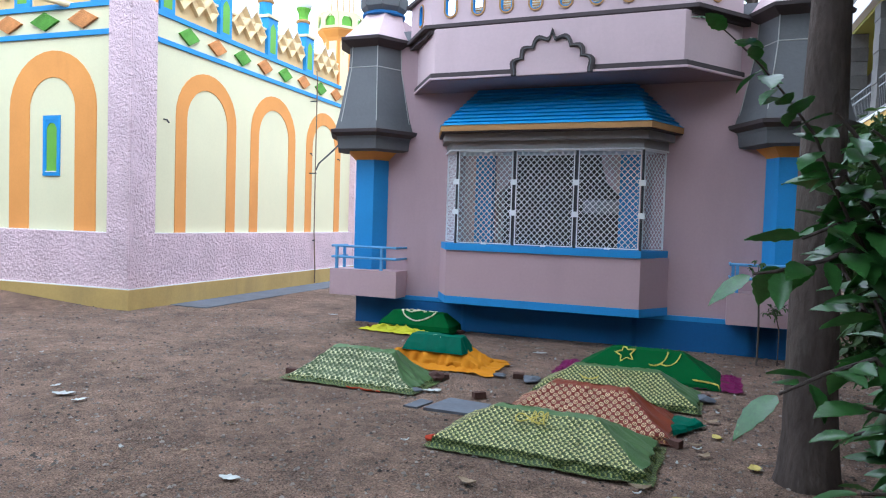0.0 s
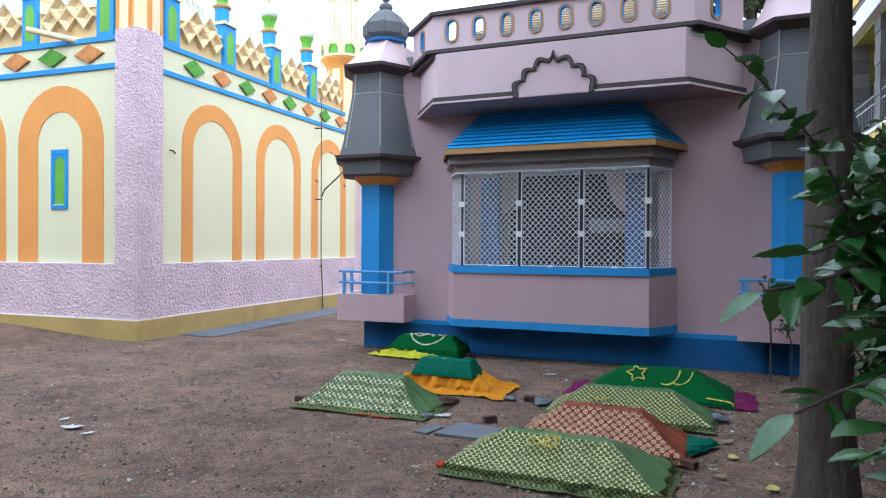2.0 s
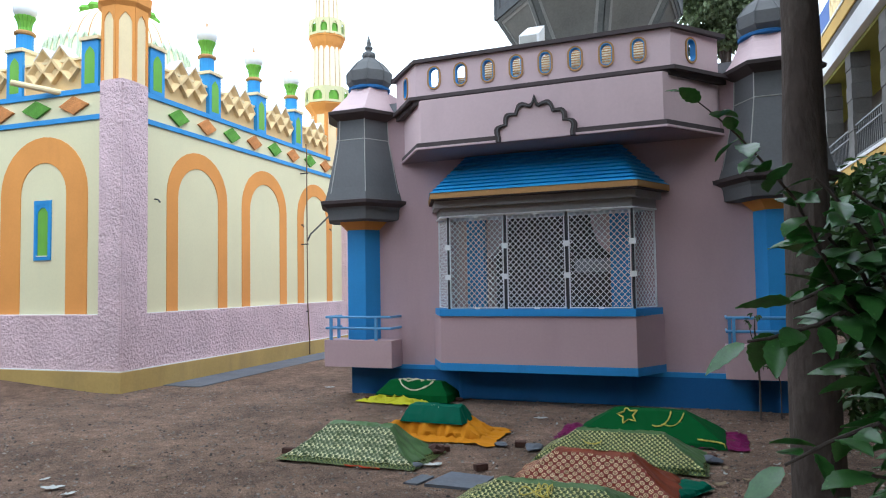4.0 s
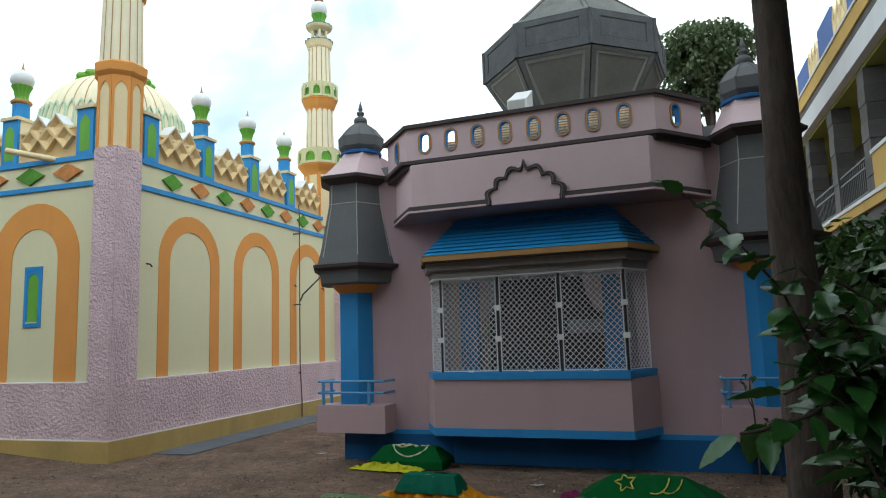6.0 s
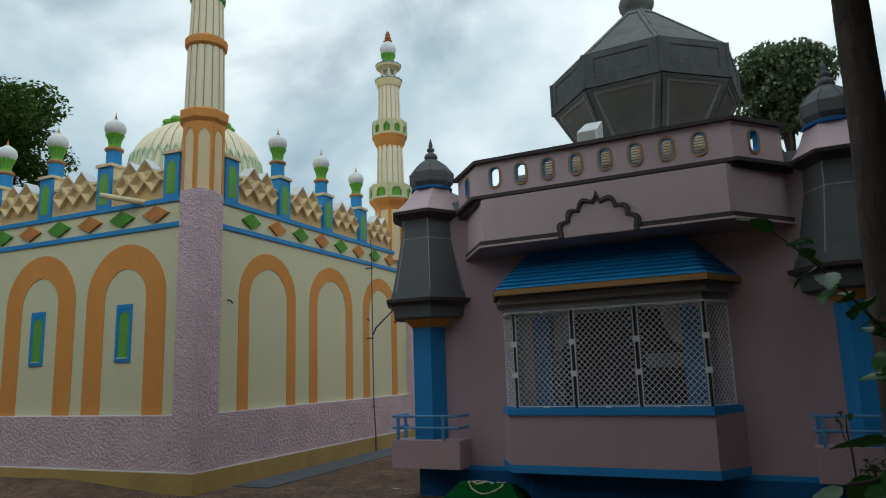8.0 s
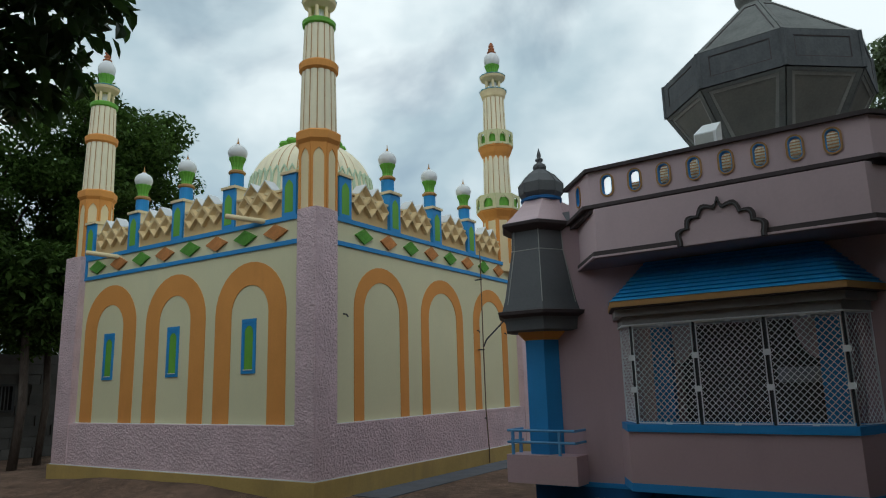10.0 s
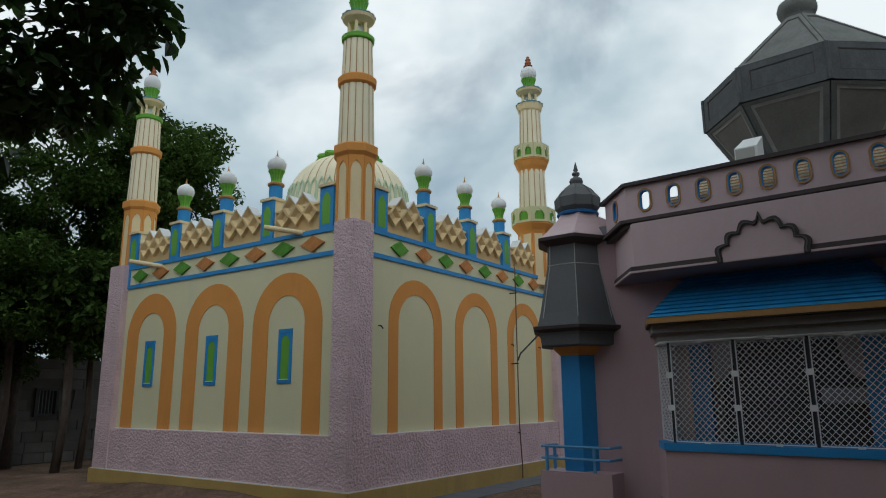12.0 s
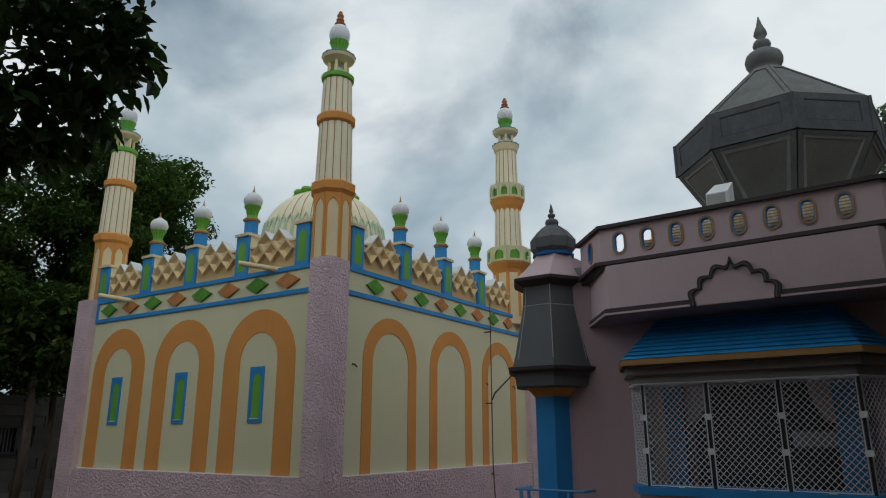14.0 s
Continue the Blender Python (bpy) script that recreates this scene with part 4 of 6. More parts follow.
def turret(u, top, front):
    """A six-sided corner turret: blue column, grey skirt, rim, pink neck leaning in, small grey dome.
    top: how far its dome stands aside; front: the edge that faces the yard's middle."""
    m = pose(u, 0.03, 0)
    col = part("turret", lathe([(0.288, 0.40), (0.288, 2.40)], 6), BLUE, shrine, "six-sided corner turret with grey skirt", m=m)
    part("foot", prism([(-0.2, -0.06), (0.36, -0.06), (0.36, 0.3), (-0.2, 0.3)] if front == 5 else [(-0.36, -0.06), (0.2, -0.06), (0.2, 0.3), (-0.36, 0.3)], -0.1, 0.42), NAVY, col)
    part("capital", lathe([(0.27, 2.36), (0.30, 2.40), (0.41, 2.50), (0.41, 2.53)], 6), ORANGE, col, "orange flared capital")
    part("moulding", lathe([(0.5, 2.50), (0.60, 2.52), (0.615, 2.66), (0.635, 2.70)], 6), GREY, col, bevel=0.012)
    part("lip", lathe([(0.62, 2.69), (0.72, 2.74), (0.73, 2.785), (0.61, 2.81)], 6), GREY_TRIM, col, bevel=0.008)
    skirt = [(0.655, 2.80), (0.60, 2.98), (0.455, 3.68), (0.435, 4.08)]
    part("skirt", lathe(skirt, 6), GREY, col, "flared grey skirt")
    for k in range(6):
        ang = [math.pi / 3 * k, math.pi / 3 * front]
        mix = 0.0 if k in (front, (front + 3) % 6) else 0.1
        line = []
        for r, z in ((0.618, 2.90), (0.60, 2.98), (0.455, 3.68), (0.437, 4.06)):
            p, q = [Vector((r * math.cos(a), r * math.sin(a), z)) for a in ang]
            line.append(tuple(p.lerp(q, mix) + Vector((0.004 * math.cos(ang[0]), 0.004 * math.sin(ang[0]), 0))))
        part("seam", tube(line, 0.007, 5), LINE, col, "thin pale seam line" if k == 0 else "")
    part("seam", lathe([(0.455, 3.685), (0.46, 3.69), (0.46, 3.697), (0.453, 3.70)], 6), LINE, col)
    part("rim", lathe([(0.44, 3.98), (0.585, 4.06), (0.595, 4.10), (0.5, 4.13)], 6), GREY_TRIM, col, bevel=0.006)
    bm = lathe([(0.54, 4.12), (0.47, 4.20), (0.40, 4.29), (0.34, 4.38), (0.30, 4.47)], 6)
    for v in bm.verts:
        v.co.x += top * (v.co.z - 4.12) / 0.35
    part("neck", bm, PINK2, col, "pale pink sloping neck")
    aside = pose(top, 0, 0)
    part("ring", lathe([(0.26, 4.46), (0.315, 4.475), (0.315, 4.51), (0.27, 4.53)], 16), NAVY, col, m=aside)
    dome = part("small_dome", lathe([(0.27, 4.50), (0.335, 4.59), (0.34, 4.74), (0.22, 4.885), (0.09, 4.985)], 8, radians(22.5)), GREY, col, m=aside)
    for k in range(8):
        a = math.pi / 4 * k + radians(22.5)
        part("rib", tube([(r * math.cos(a), r * math.sin(a), z) for r, z in ((0.335, 4.60), (0.34, 4.74), (0.22, 4.885), (0.09, 4.98))], 0.011, 5), GREY, dome)
    fin = [(r, z - 0.11) for r, z in ((0.055, 5.05), (0.095, 5.10), (0.105, 5.14), (0.09, 5.18), (0.04, 5.21), (0.035, 5.22), (0.06, 5.245), (0.058, 5.275), (0.025, 5.295), (0.036, 5.32), (0.028, 5.36), (0.005, 5.45))]
    part("finial", lathe(fin, 14), GREY, col, smooth=True, m=aside)
    return col


def balcony(u):
    """A small planter-like balcony in front of the turret, with two rails."""
    u0, u1 = u - 0.54, u + 0.54
    bx = part("balcony", box(u0, u1, -0.36, 0.1, 0.41, 0.79), PINK, shrine, "small pink balcony with blue rails", bevel=0.008)
    for z in (0.96, 1.12):
        part("rail", tube([(u0 + 0.02, 0.1, z), (u0 + 0.02, -0.34, z), (u1 - 0.02, -0.34, z), (u1 - 0.02, 0.1, z)], 0.018, 8), STEEL, bx)
    for x, y in ((u0 + 0.1, -0.34), (u1 - 0.25, -0.34), (u0 + 0.06, -0.05)):
        part("rail_post", box(x - 0.018, x + 0.018, y - 0.018, y + 0.018, 0.78, 1.12), STEEL, bx)


for sg, u, top, front in ((-1, -2.775, 0.11, 5), (1, 2.80, -0.05, 4)):
    turret(u, top, front)
    balcony(2.70 * sg)


WORN = material("worn_cement_edge", (0.31, 0.305, 0.28), 0.85, 0.2, 3, 30, 0.2)


FIELD = material("beige_grey_cement", (0.18, 0.172, 0.153), 0.85, 0.25, 2, 30, 0.2, stain=(0.13, 0.13, 0.12), stain_amount=0.5)


def big_dome():
    """Eight facets: a tapering drum with sunk fields, an upright band and a low roof, each facet with its raised flat frame."""
    c = pose(0.15, 3.05, 0, 0, 0, -3)
    ph = radians(22.5)
    R, r0, r1 = 1.60, 0.92, 0.26
    z0, z1, z2, z3 = 5.15, 6.26, 6.85, 8.06
    body = part("dome", lathe([(r0, 4.2), (r0, z0), (R, z1), (R, z2), (r1, z3)], 8, ph), DOME, shrine, "faceted weathered grey cement dome", m=c)
    flat, half, low, top = math.cos(ph), R * math.sin(ph), r0 * math.sin(ph), r1 * math.sin(ph)

    def facet(turn, ra, za, rb, zb):
        """The pose of a facet between two rings, and its length up the slope."""
        dy, dz = (rb - ra) * flat, zb - za
        return turn @ pose(0, -ra * flat, za) @ pose(0, 0, 0, math.degrees(math.atan2(dy, dz)), 0, 0), math.hypot(dy, dz)

    def frame_of(a, b, length, side, foot, head):
        """Outline of a facet (half widths a below, b above) and of the field within it."""
        def wide(h):
            return a + (b - a) * h / length
        outer = [(-a, 0), (-b, length), (b, length), (a, 0)]
        inner = [(-wide(foot) + side, foot), (-wide(length - head) + side, length - head), (wide(length - head) - side, length - head), (wide(foot) - side, foot)]
        return outer, inner

    def shrunk(line, d):
        mid = sum(z for _, z in line) / 4
        return [(x - math.copysign(d, x), z - math.copysign(d, z - mid)) for x, z in line]

    for k in range(8):
        turn = pose(0, 0, 0, 0, 0, 45 * k + 90)
        m, length = facet(turn, r0, z0, R, z1)
        outer, inner = frame_of(low, half, length, 0.085, 0.10, 0.06)
        part("raised_frame", ring_slab(outer, inner, -0.035, 0.02), DOME, body, m=m)
        part("field_edge", ring_slab(inner, shrunk(inner, 0.055), -0.022, 0.02), WORN, body, "pale worn edge of a sunk field", m=m)
        part("field", slab(shrunk(inner, 0.05), -0.010, 0.02), FIELD, body, "beige-grey cement field", m=m)
        m, length = facet(turn, R, z1, R, z2)
        outer, inner = frame_of(half, half, length, 0.16, 0.15, 0.10)
        part("raised_frame", ring_slab(outer, inner, -0.045, 0.02), BAND, body, m=m)
        part("field_edge", ring_slab(inner, shrunk(inner, 0.014), -0.040, 0.02), GREY_TRIM, body, m=m)
        part("field", slab(shrunk(inner, 0.012), -0.034, 0.02), BAND, body, m=m)
        m, length = facet(turn, R, z2, r1, z3)
        outer, inner = frame_of(half, top, length, 0.055, 0.085, 0.16)
        part("raised_frame", ring_slab(outer, inner, -0.028, 0.02), DOME, body, m=m)
        part("field_edge", ring_slab(inner, shrunk(inner, 0.016), -0.022, 0.02), GREY_TRIM, body, m=m)
        part("field", slab(shrunk(inner, 0.014), -0.012, 0.02), DOME, body, m=m)
        e = radians(45 * k) + ph
        part("rib", tube([(r * math.cos(e), r * math.sin(e), z) for r, z in ((R + 0.03, z1), (R + 0.03, z2))], 0.045, 6), BAND, body)
    ball = [(0.25, 8.0), (0.26, 8.06), (0.225, 8.09), (0.27, 8.15), (0.31, 8.23), (0.32, 8.30), (0.29, 8.40), (0.2, 8.47), (0.10, 8.50), (0.135, 8.55), (0.155, 8.61), (0.13, 8.68), (0.055, 8.73), (0.115, 8.82), (0.105, 8.88), (0.05, 9.02), (0.008, 9.20)]
    part("finial", lathe(ball, 20), DOME, body, "grey cement finial of stacked balls", smooth=True)


big_dome()
bm = box(-0.43, -0.13, 0.4, 0.75, 4.2, 5.13)
for v in bm.verts:
    if v.co.z > 5 and v.co.y > 0.5:
        v.co.z, v.co.x = 5.36, v.co.x + (0.05 if v.co.x < -0.2 else 0.0)
part("roof_vent", bm, WHITE, shrine, "white painted roof vent with a sloping lid", bevel=0.012)
part("vent_front", box(-0.415, -0.17, 0.392, 0.41, 4.2, 5.11), LINE, shrine)


# ---- covered graves ----
def brocade(name, ground, gold, size=26.0, metal=0.45, flowers=False, bands=0.0, crumpled=0.022):
    """Satin with small woven metallic motifs in offset rows."""
    m = bpy.data.materials.new(name)
    m.use_nodes = True
    n, l = m.node_tree.nodes, m.node_tree.links
    b = n["Principled BSDF"]
    tc = n.new("ShaderNodeTexCoord")

    def cells(shift):
        mp = n.new("ShaderNodeMapping")
        mp.inputs["Rotation"].default_value = (0, 0, radians(45))
        mp.inputs["Scale"].default_value = (size, size, size)
        mp.inputs["Location"].default_value = (shift[0], shift[1], 0)
        l.new(tc.outputs["UV"], mp.inputs[0])
        vo = n.new("ShaderNodeTexVoronoi")
        vo.voronoi_dimensions = "2D"
        vo.inputs["Scale"].default_value, vo.inputs["Randomness"].default_value = 1.0, 0.05
        l.new(mp.outputs[0], vo.inputs["Vector"])
        return vo.outputs["Distance"]

    def steps(value, stops):
        rp = n.new("ShaderNodeValToRGB")
        e = rp.color_ramp.elements
        e[0].position, e[0].color = stops[0][0], (*[stops[0][1]] * 3, 1)
        e[1].position, e[1].color = stops[-1][0], (*[stops[-1][1]] * 3, 1)
        for p, v in stops[1:-1]:
            e.new(p).color = (v, v, v, 1)
        l.new(value, rp.inputs[0])
        return rp.outputs[0]

    def times(p, q, op="MULTIPLY"):
        k = n.new("ShaderNodeMath")
        k.operation = op
        l.new(p, k.inputs[0])
        if isinstance(q, float):
            k.inputs[1].default_value = q
        else:
            l.new(q, k.inputs[1])
        return k.outputs[0]

    if flowers:
        fac = steps(cells((0, 0)), [(0.09, 1), (0.13, 0.15), (0.20, 0.15), (0.24, 1), (0.37, 1), (0.43, 0)])
    else:
        fac = times(steps(cells((0, 0)), [(0.36, 1), (0.46, 0)]), steps(cells((0.16, 0.22)), [(0.17, 0.1), (0.27, 1)]))
    if bands:
        wv = n.new("ShaderNodeTexWave")
        wv.bands_direction = "Y"
        wv.inputs["Scale"].default_value, wv.inputs["Distortion"].default_value = bands, 0.6
        l.new(tc.outputs["UV"], wv.inputs["Vector"])
        fac = times(fac, steps(wv.outputs[0], [(0.25, 0.35), (0.6, 1)]))
    fleck = n.new("ShaderNodeTexNoise")
    fleck.inputs["Scale"].default_value, fleck.inputs["Detail"].default_value = 150, 2
    l.new(tc.outputs["UV"], fleck.inputs["Vector"])
    fac = times(fac, steps(fleck.outputs[0], [(0.36, 0.05), (0.58, 1)]))
    mx = n.new("ShaderNodeMix")
    mx.data_type = "RGBA"
    mx.inputs[6].default_value, mx.inputs[7].default_value = (*ground, 1), (*gold, 1)
    l.new(fac, mx.inputs[0])
    l.new(mx.outputs[2], b.inputs["Base Color"])
    l.new(times(fac, metal), b.inputs["Metallic"])
    b.inputs["Roughness"].default_value = 0.33
    b.inputs["Specular IOR Level"].default_value = 0.25
    crinkle = n.new("ShaderNodeTexNoise")
    crinkle.inputs["Scale"].default_value, crinkle.inputs["Detail"].default_value = 24, 5
    l.new(tc.outputs["UV"], crinkle.inputs["Vector"])
    bp = n.new("ShaderNodeBump")
    bp.inputs["Strength"].default_value, bp.inputs["Distance"].default_value = 1.0, crumpled
    l.new(times(times(fac, 0.3), crinkle.outputs[0], "ADD"), bp.inputs["Height"])
    l.new(bp.outputs[0], b.inputs["Normal"])
    return m


def cloth_paint(name, base, rough=0.7):
    m = material(name, base, rough, 0.15, 6, 120, 0.3, dist=0.004)
    m.node_tree.nodes["Principled BSDF"].inputs["Specular IOR Level"].default_value = 0.15
    return m


BRO_GREEN = brocade("green_gold_brocade", (0.035, 0.066, 0.012), (0.98, 0.92, 0.42), 33, 0.6)
BRO_GREEN2 = brocade("green_silver_brocade", (0.05, 0.085, 0.028), (0.95, 0.92, 0.55), 26, 0.6, bands=3.4, crumpled=0.014)
BRO_RED = brocade("red_gold_brocade", (0.19, 0.02, 0.006), (1.0, 0.80, 0.50), 22, 0.6, flowers=True)
# darker, finer-patterned versions of the brocades for the upright hems
HEM_DARK = brocade("darker_green_hem_brocade", (0.022, 0.05, 0.012), (0.40, 0.42, 0.13), 40)
HEM_RED = brocade("darker_red_hem_brocade", (0.09, 0.014, 0.006), (0.5, 0.28, 0.11), 40)
VELVET = cloth_paint("deep_green_velvet", (0.002, 0.075, 0.014), 0.85)
TEAL = cloth_paint("teal_green_cotton", (0.001, 0.095, 0.055), 0.7)
SAFFRON = cloth_paint("saffron_cotton", (0.50, 0.19, 0.004), 0.8)
LEMON = cloth_paint("lemon_yellow_cotton", (0.46, 0.45, 0.02), 0.75)
PURPLE = cloth_paint("magenta_satin", (0.13, 0.006, 0.06), 0.5)
HEMG = cloth_paint("plain_green_satin_border", (0.085, 0.15, 0.055), 0.35)
RUST = cloth_paint("plain_rust_satin", (0.20, 0.045, 0.02), 0.4)
REDCL = cloth_paint("red_ribbon_cloth", (0.42, 0.05, 0.02), 0.7)
TINSEL = material("yellow_tinsel", (0.62, 0.52, 0.10), 0.45, 0.3, 40, 200, 0.6, metal=0.4)
GARLAND = material("cream_flower_garland", (0.62, 0.60, 0.42), 0.8, 0.3, 40, 200, 0.6)
BRICK = material("dark_red_brick", (0.10, 0.05, 0.04), 0.9, 0.3, 8, 60, 0.5, stain=(0.05, 0.04, 0.035), stain_amount=0.5)


def mound_height(s, t, L, W, Lr, Wr, H, hem):
    a = (L / 2 - abs(s)) / max(1e-3, (L - Lr) / 2)
    b = (W / 2 - abs(t)) / max(1e-3, (W - Wr) / 2)
    k = min(1.0, a, b)
    return hem + (H - hem) * k if k > 0 else 0.0


def draped(name, L, W, Lr, Wr, H, hem, mats, parent, label="", spread=0.05, crumple=0.008, seed=0, lift=0.0, end_band=0.0, folds=1.0, sag=0.0):
    """A cloth laid over a mound: ridge, four slopes, hem and a wavy spread on the earth.
    mats: the cloth, its ridge strip and its hem."""
    mats = list(mats) if isinstance(mats, (list, tuple)) else [mats]
    rings = []
    if spread > 0.005:
        for k in range(6):
            q = k / 5
            rings.append((L / 2 + spread * (1 - q), W / 2 + spread * (1 - q), 0.005, 0, "spread"))
    for k in range(4):
        q = k / 3
        rings.append((L / 2 + 0.012 * (1 - q), W / 2 + 0.012 * (1 - q), 0.008 + (hem - 0.008) * q, q * 0.2, "hem"))
    for k in range(1, 15):
        q = k / 14
        rings.append((L / 2 + (Lr - L) / 2 * q, W / 2 + (Wr - W) / 2 * q, hem + (H - hem) * (q - sag * math.sin(math.pi * q)), 0.2 + 0.8 * q, "slope"))
    for k in range(1, 4):
        rings.append((Lr / 2 - Wr / 2 * k / 3 * 0.98, Wr / 2 * (1 - k / 3 * 0.98), H + 0.004 * k, 1.0, "top"))
    nl, nw = 60, 26
    bm = bmesh.new()
    uvl = bm.loops.layers.uv.new("UVMap")
    grid, slope = [], [0.0]
    for r, (hl, hw, z, k, kind) in enumerate(rings):
        if r:
            p = rings[r - 1]
            slope.append(slope[-1] + math.hypot(hw - p[1], z - p[2]))
        plan = [(-hl + 2 * hl * i / nl, -hw, 0) for i in range(nl)] + [(hl, -hw + 2 * hw * i / nw, 1) for i in range(nw)]
        plan += [(hl - 2 * hl * i / nl, hw, 2) for i in range(nl)] + [(-hl, hw - 2 * hw * i / nw, 3) for i in range(nw)]
        row = []
        for x, y, side in plan:
            u = x if side in (0, 2) else y
            out = Vector(((0, -1), (1, 0), (0, 1), (-1, 0))[side])
            sway = noise.noise((x * 4 + seed, y * 4, seed)) + 0.5 * noise.noise((x * 10, y * 10 + seed, 2))
            crease = (1 - abs(noise.noise((x * 6 + y * 4 + seed, y * 5 - x * 3, seed + 3)))) ** 7
            fold = noise.noise((u * 9 + side * 7 + seed, 0.7 * k, seed + 5)) + 0.5 * noise.noise((u * 22 + side * 7, 0.4 * k, seed))
            dz = crumple * (0.7 * sway + 1.1 * crease)
            dout = crumple * 1.6 * folds * fold * (1 - 0.75 * k)
            if kind == "spread":
                far = 1 - (hl - L / 2) / spread if spread else 1
                dz = 0.003 + 1.5 * crumple * abs(fold) * (0.25 + 0.75 * far) + 0.5 * crumple * crease + 0.35 * far * hem * (far > 0.7)
                dout = spread * (1 - far) * (0.40 * noise.noise((x * 4, y * 4, seed + 9)) + 0.30 * noise.noise((x * 11, y * 11, seed)))
            elif kind == "hem":
                dz = 0.0 if k < 0.05 else 0.4 * dz
            row.append(bm.verts.new((x + out.x * dout, y + out.y * dout, max(0.003, z + dz) + lift)))
        grid.append((row, plan, kind))
    count = 2 * (nl + nw)
    for r in range(len(grid) - 1):
        (ra, pa, ka), (rb, pb, kb) = grid[r], grid[r + 1]
        for i in range(count):
            j = (i + 1) % count
            fc = bm.faces.new((ra[i], ra[j], rb[j], rb[i]))
            side = pa[i][2]
            for lp, q, rr in zip(fc.loops, (pa[i], pa[j], pb[j], pb[i]), (r, r, r + 1, r + 1)):
                lp[uvl].uv = (q[0] + 3, slope[rr]) if side in (0, 2) else (q[1] + 7, slope[rr])
                if kb == "top":
                    lp[uvl].uv = (q[0] + 3, q[1] + 11)
            if kb == "top" and len(mats) > 1:
                fc.material_index = 1
            elif kb in ("hem", "spread") and len(mats) > 2:
                fc.material_index = 2
            elif end_band and side == 1 and len(mats) > 1 and kb == "slope" and (r % 14) < 15:
                fc.material_index = 1 if rings[r][3] > 1 - end_band else 0
            fc.smooth = True
    fc = bm.faces.new(grid[-1][0])
    fc.material_index = 1 if len(mats) > 1 else 0
    for r in range(len(grid) - 1):
        for c in (0, nl, nl + nw, 2 * nl + nw):
            if grid[r][2] != "spread":
                bm.edges.get((grid[r][0][c], grid[r + 1][0][c])).smooth = False
        if grid[r][2] != grid[r + 1][2]:
            for i in range(count):
                bm.edges.get((grid[r][0][i], grid[r][0][(i + 1) % count])).smooth = False
    return part(name, bm, mats, parent, label, recalc=False)


def tinsel(pts, L, W, Lr, Wr, H, hem, parent, mat=TINSEL, r=0.008, closed=False, name="tinsel_braid", lift=0.012):
    """A fuzzy braid laid on the cloth along points given in its plan."""
    line = []
    if closed:
        pts = pts + pts[:1]
    for (a, b), (c, d) in zip(pts, pts[1:]):
        k = max(2, int(math.hypot(c - a, d - b) / 0.014))
        line += [(a + (c - a) * i / k, b + (d - b) * i / k) for i in range(k)]
    line.append(pts[-1])
    p3 = [(x + random.uniform(-.002, .002), y + random.uniform(-.002, .002), mound_height(x, y, L, W, Lr, Wr, H, hem) + lift) for x, y in line]
    rr = [r * random.uniform(0.6, 1.3) for _ in p3]
    return part(name, tube(p3, rr, 6), mat, parent)


def grave(label, x, y, turn, L, W, Lr, Wr, H, hem, mats, seed, spread=0.0, crumple=0.009, end_band=0.0, folds=1.0, sag=0.0):
    g = thing("covered_grave", label, "grave", pose(x, y, 0, 0, 0, turn), group="covered graves in the yard")
    bm = bmesh.new()
    k = 0.93
    lo = [(-L / 2 * k, -W / 2 * k), (L / 2 * k, -W / 2 * k), (L / 2 * k, W / 2 * k), (-L / 2 * k, W / 2 * k)]
    hi = [(-Lr / 2, -Wr / 2), (Lr / 2, -Wr / 2), (Lr / 2, Wr / 2), (-Lr / 2, Wr / 2)]
    a = [bm.verts.new((*p, -0.03)) for p in lo]
    b = [bm.verts.new((*p, H - 0.06)) for p in hi]
    bm.faces.new(a[::-1]), bm.faces.new(b)
    for i in range(4):
        j = (i + 1) % 4
        bm.faces.new((a[i], a[j], b[j], b[i]))
    part("mound", bm, BRICK, g)
    draped("cloth", L, W, Lr, Wr, H, hem, mats, g, seed=seed, spread=spread, crumple=crumple, end_band=end_band, folds=folds, sag=sag)
    return g


GREENS = [BRO_GREEN, HEMG, HEM_DARK]
A1 = (1.38, 0.68, 0.72, 0.12, 0.25, 0.065)
g1 = grave("grave under green brocade cloth woven with gold motifs", -0.76, 4.60, -5, *A1, GREENS, 1, 0.055, 0.011, end_band=0.92, folds=1.6, sag=0.05)
tinsel([(-0.08 + 0.10 * math.cos(a), -0.12 + 0.03 * math.sin(2 * a)) for a in [0.45 * i for i in range(14)]], *A1, g1, r=0.004)
tinsel([(-0.02 + 0.05 * math.cos(a), -0.10 + 0.05 * math.sin(3 * a)) for a in [0.45 * i for i in range(14)]], *A1, g1, r=0.004)
A2 = (1.24, 0.62, 0.58, 0.12, 0.28, 0.05)
g2 = grave("grave under red brocade cloth with round gold flowers", -0.57, 5.38, -4, *A2, [BRO_RED, RUST, HEM_RED], 2, 0.03, 0.011, end_band=0.95, folds=1.4, sag=0.04)
A4 = (1.38, 0.62, 0.76, 0.11, 0.25, 0.05)
g4 = grave("low grave under pale green brocade cloth, gold edged", -0.44, 6.33, -4, *A4, GREENS, 3, 0.04, 0.010, end_band=0.9, folds=1.8, sag=0.06)
tinsel([(-0.22 + 0.09 * math.cos(a), -0.13 + 0.05 * math.sin(a)) for a in [-2.8 + 0.3 * i for i in range(9)]], *A4, g4, r=0.006)
A5 = (1.40, 0.72, 0.70, 0.13, 0.28, 0.05)
g5 = grave("grave under deep green velvet with tinsel star and crescent", -0.22, 7.28, -3, *A5, VELVET, 4, 0.0, 0.007)
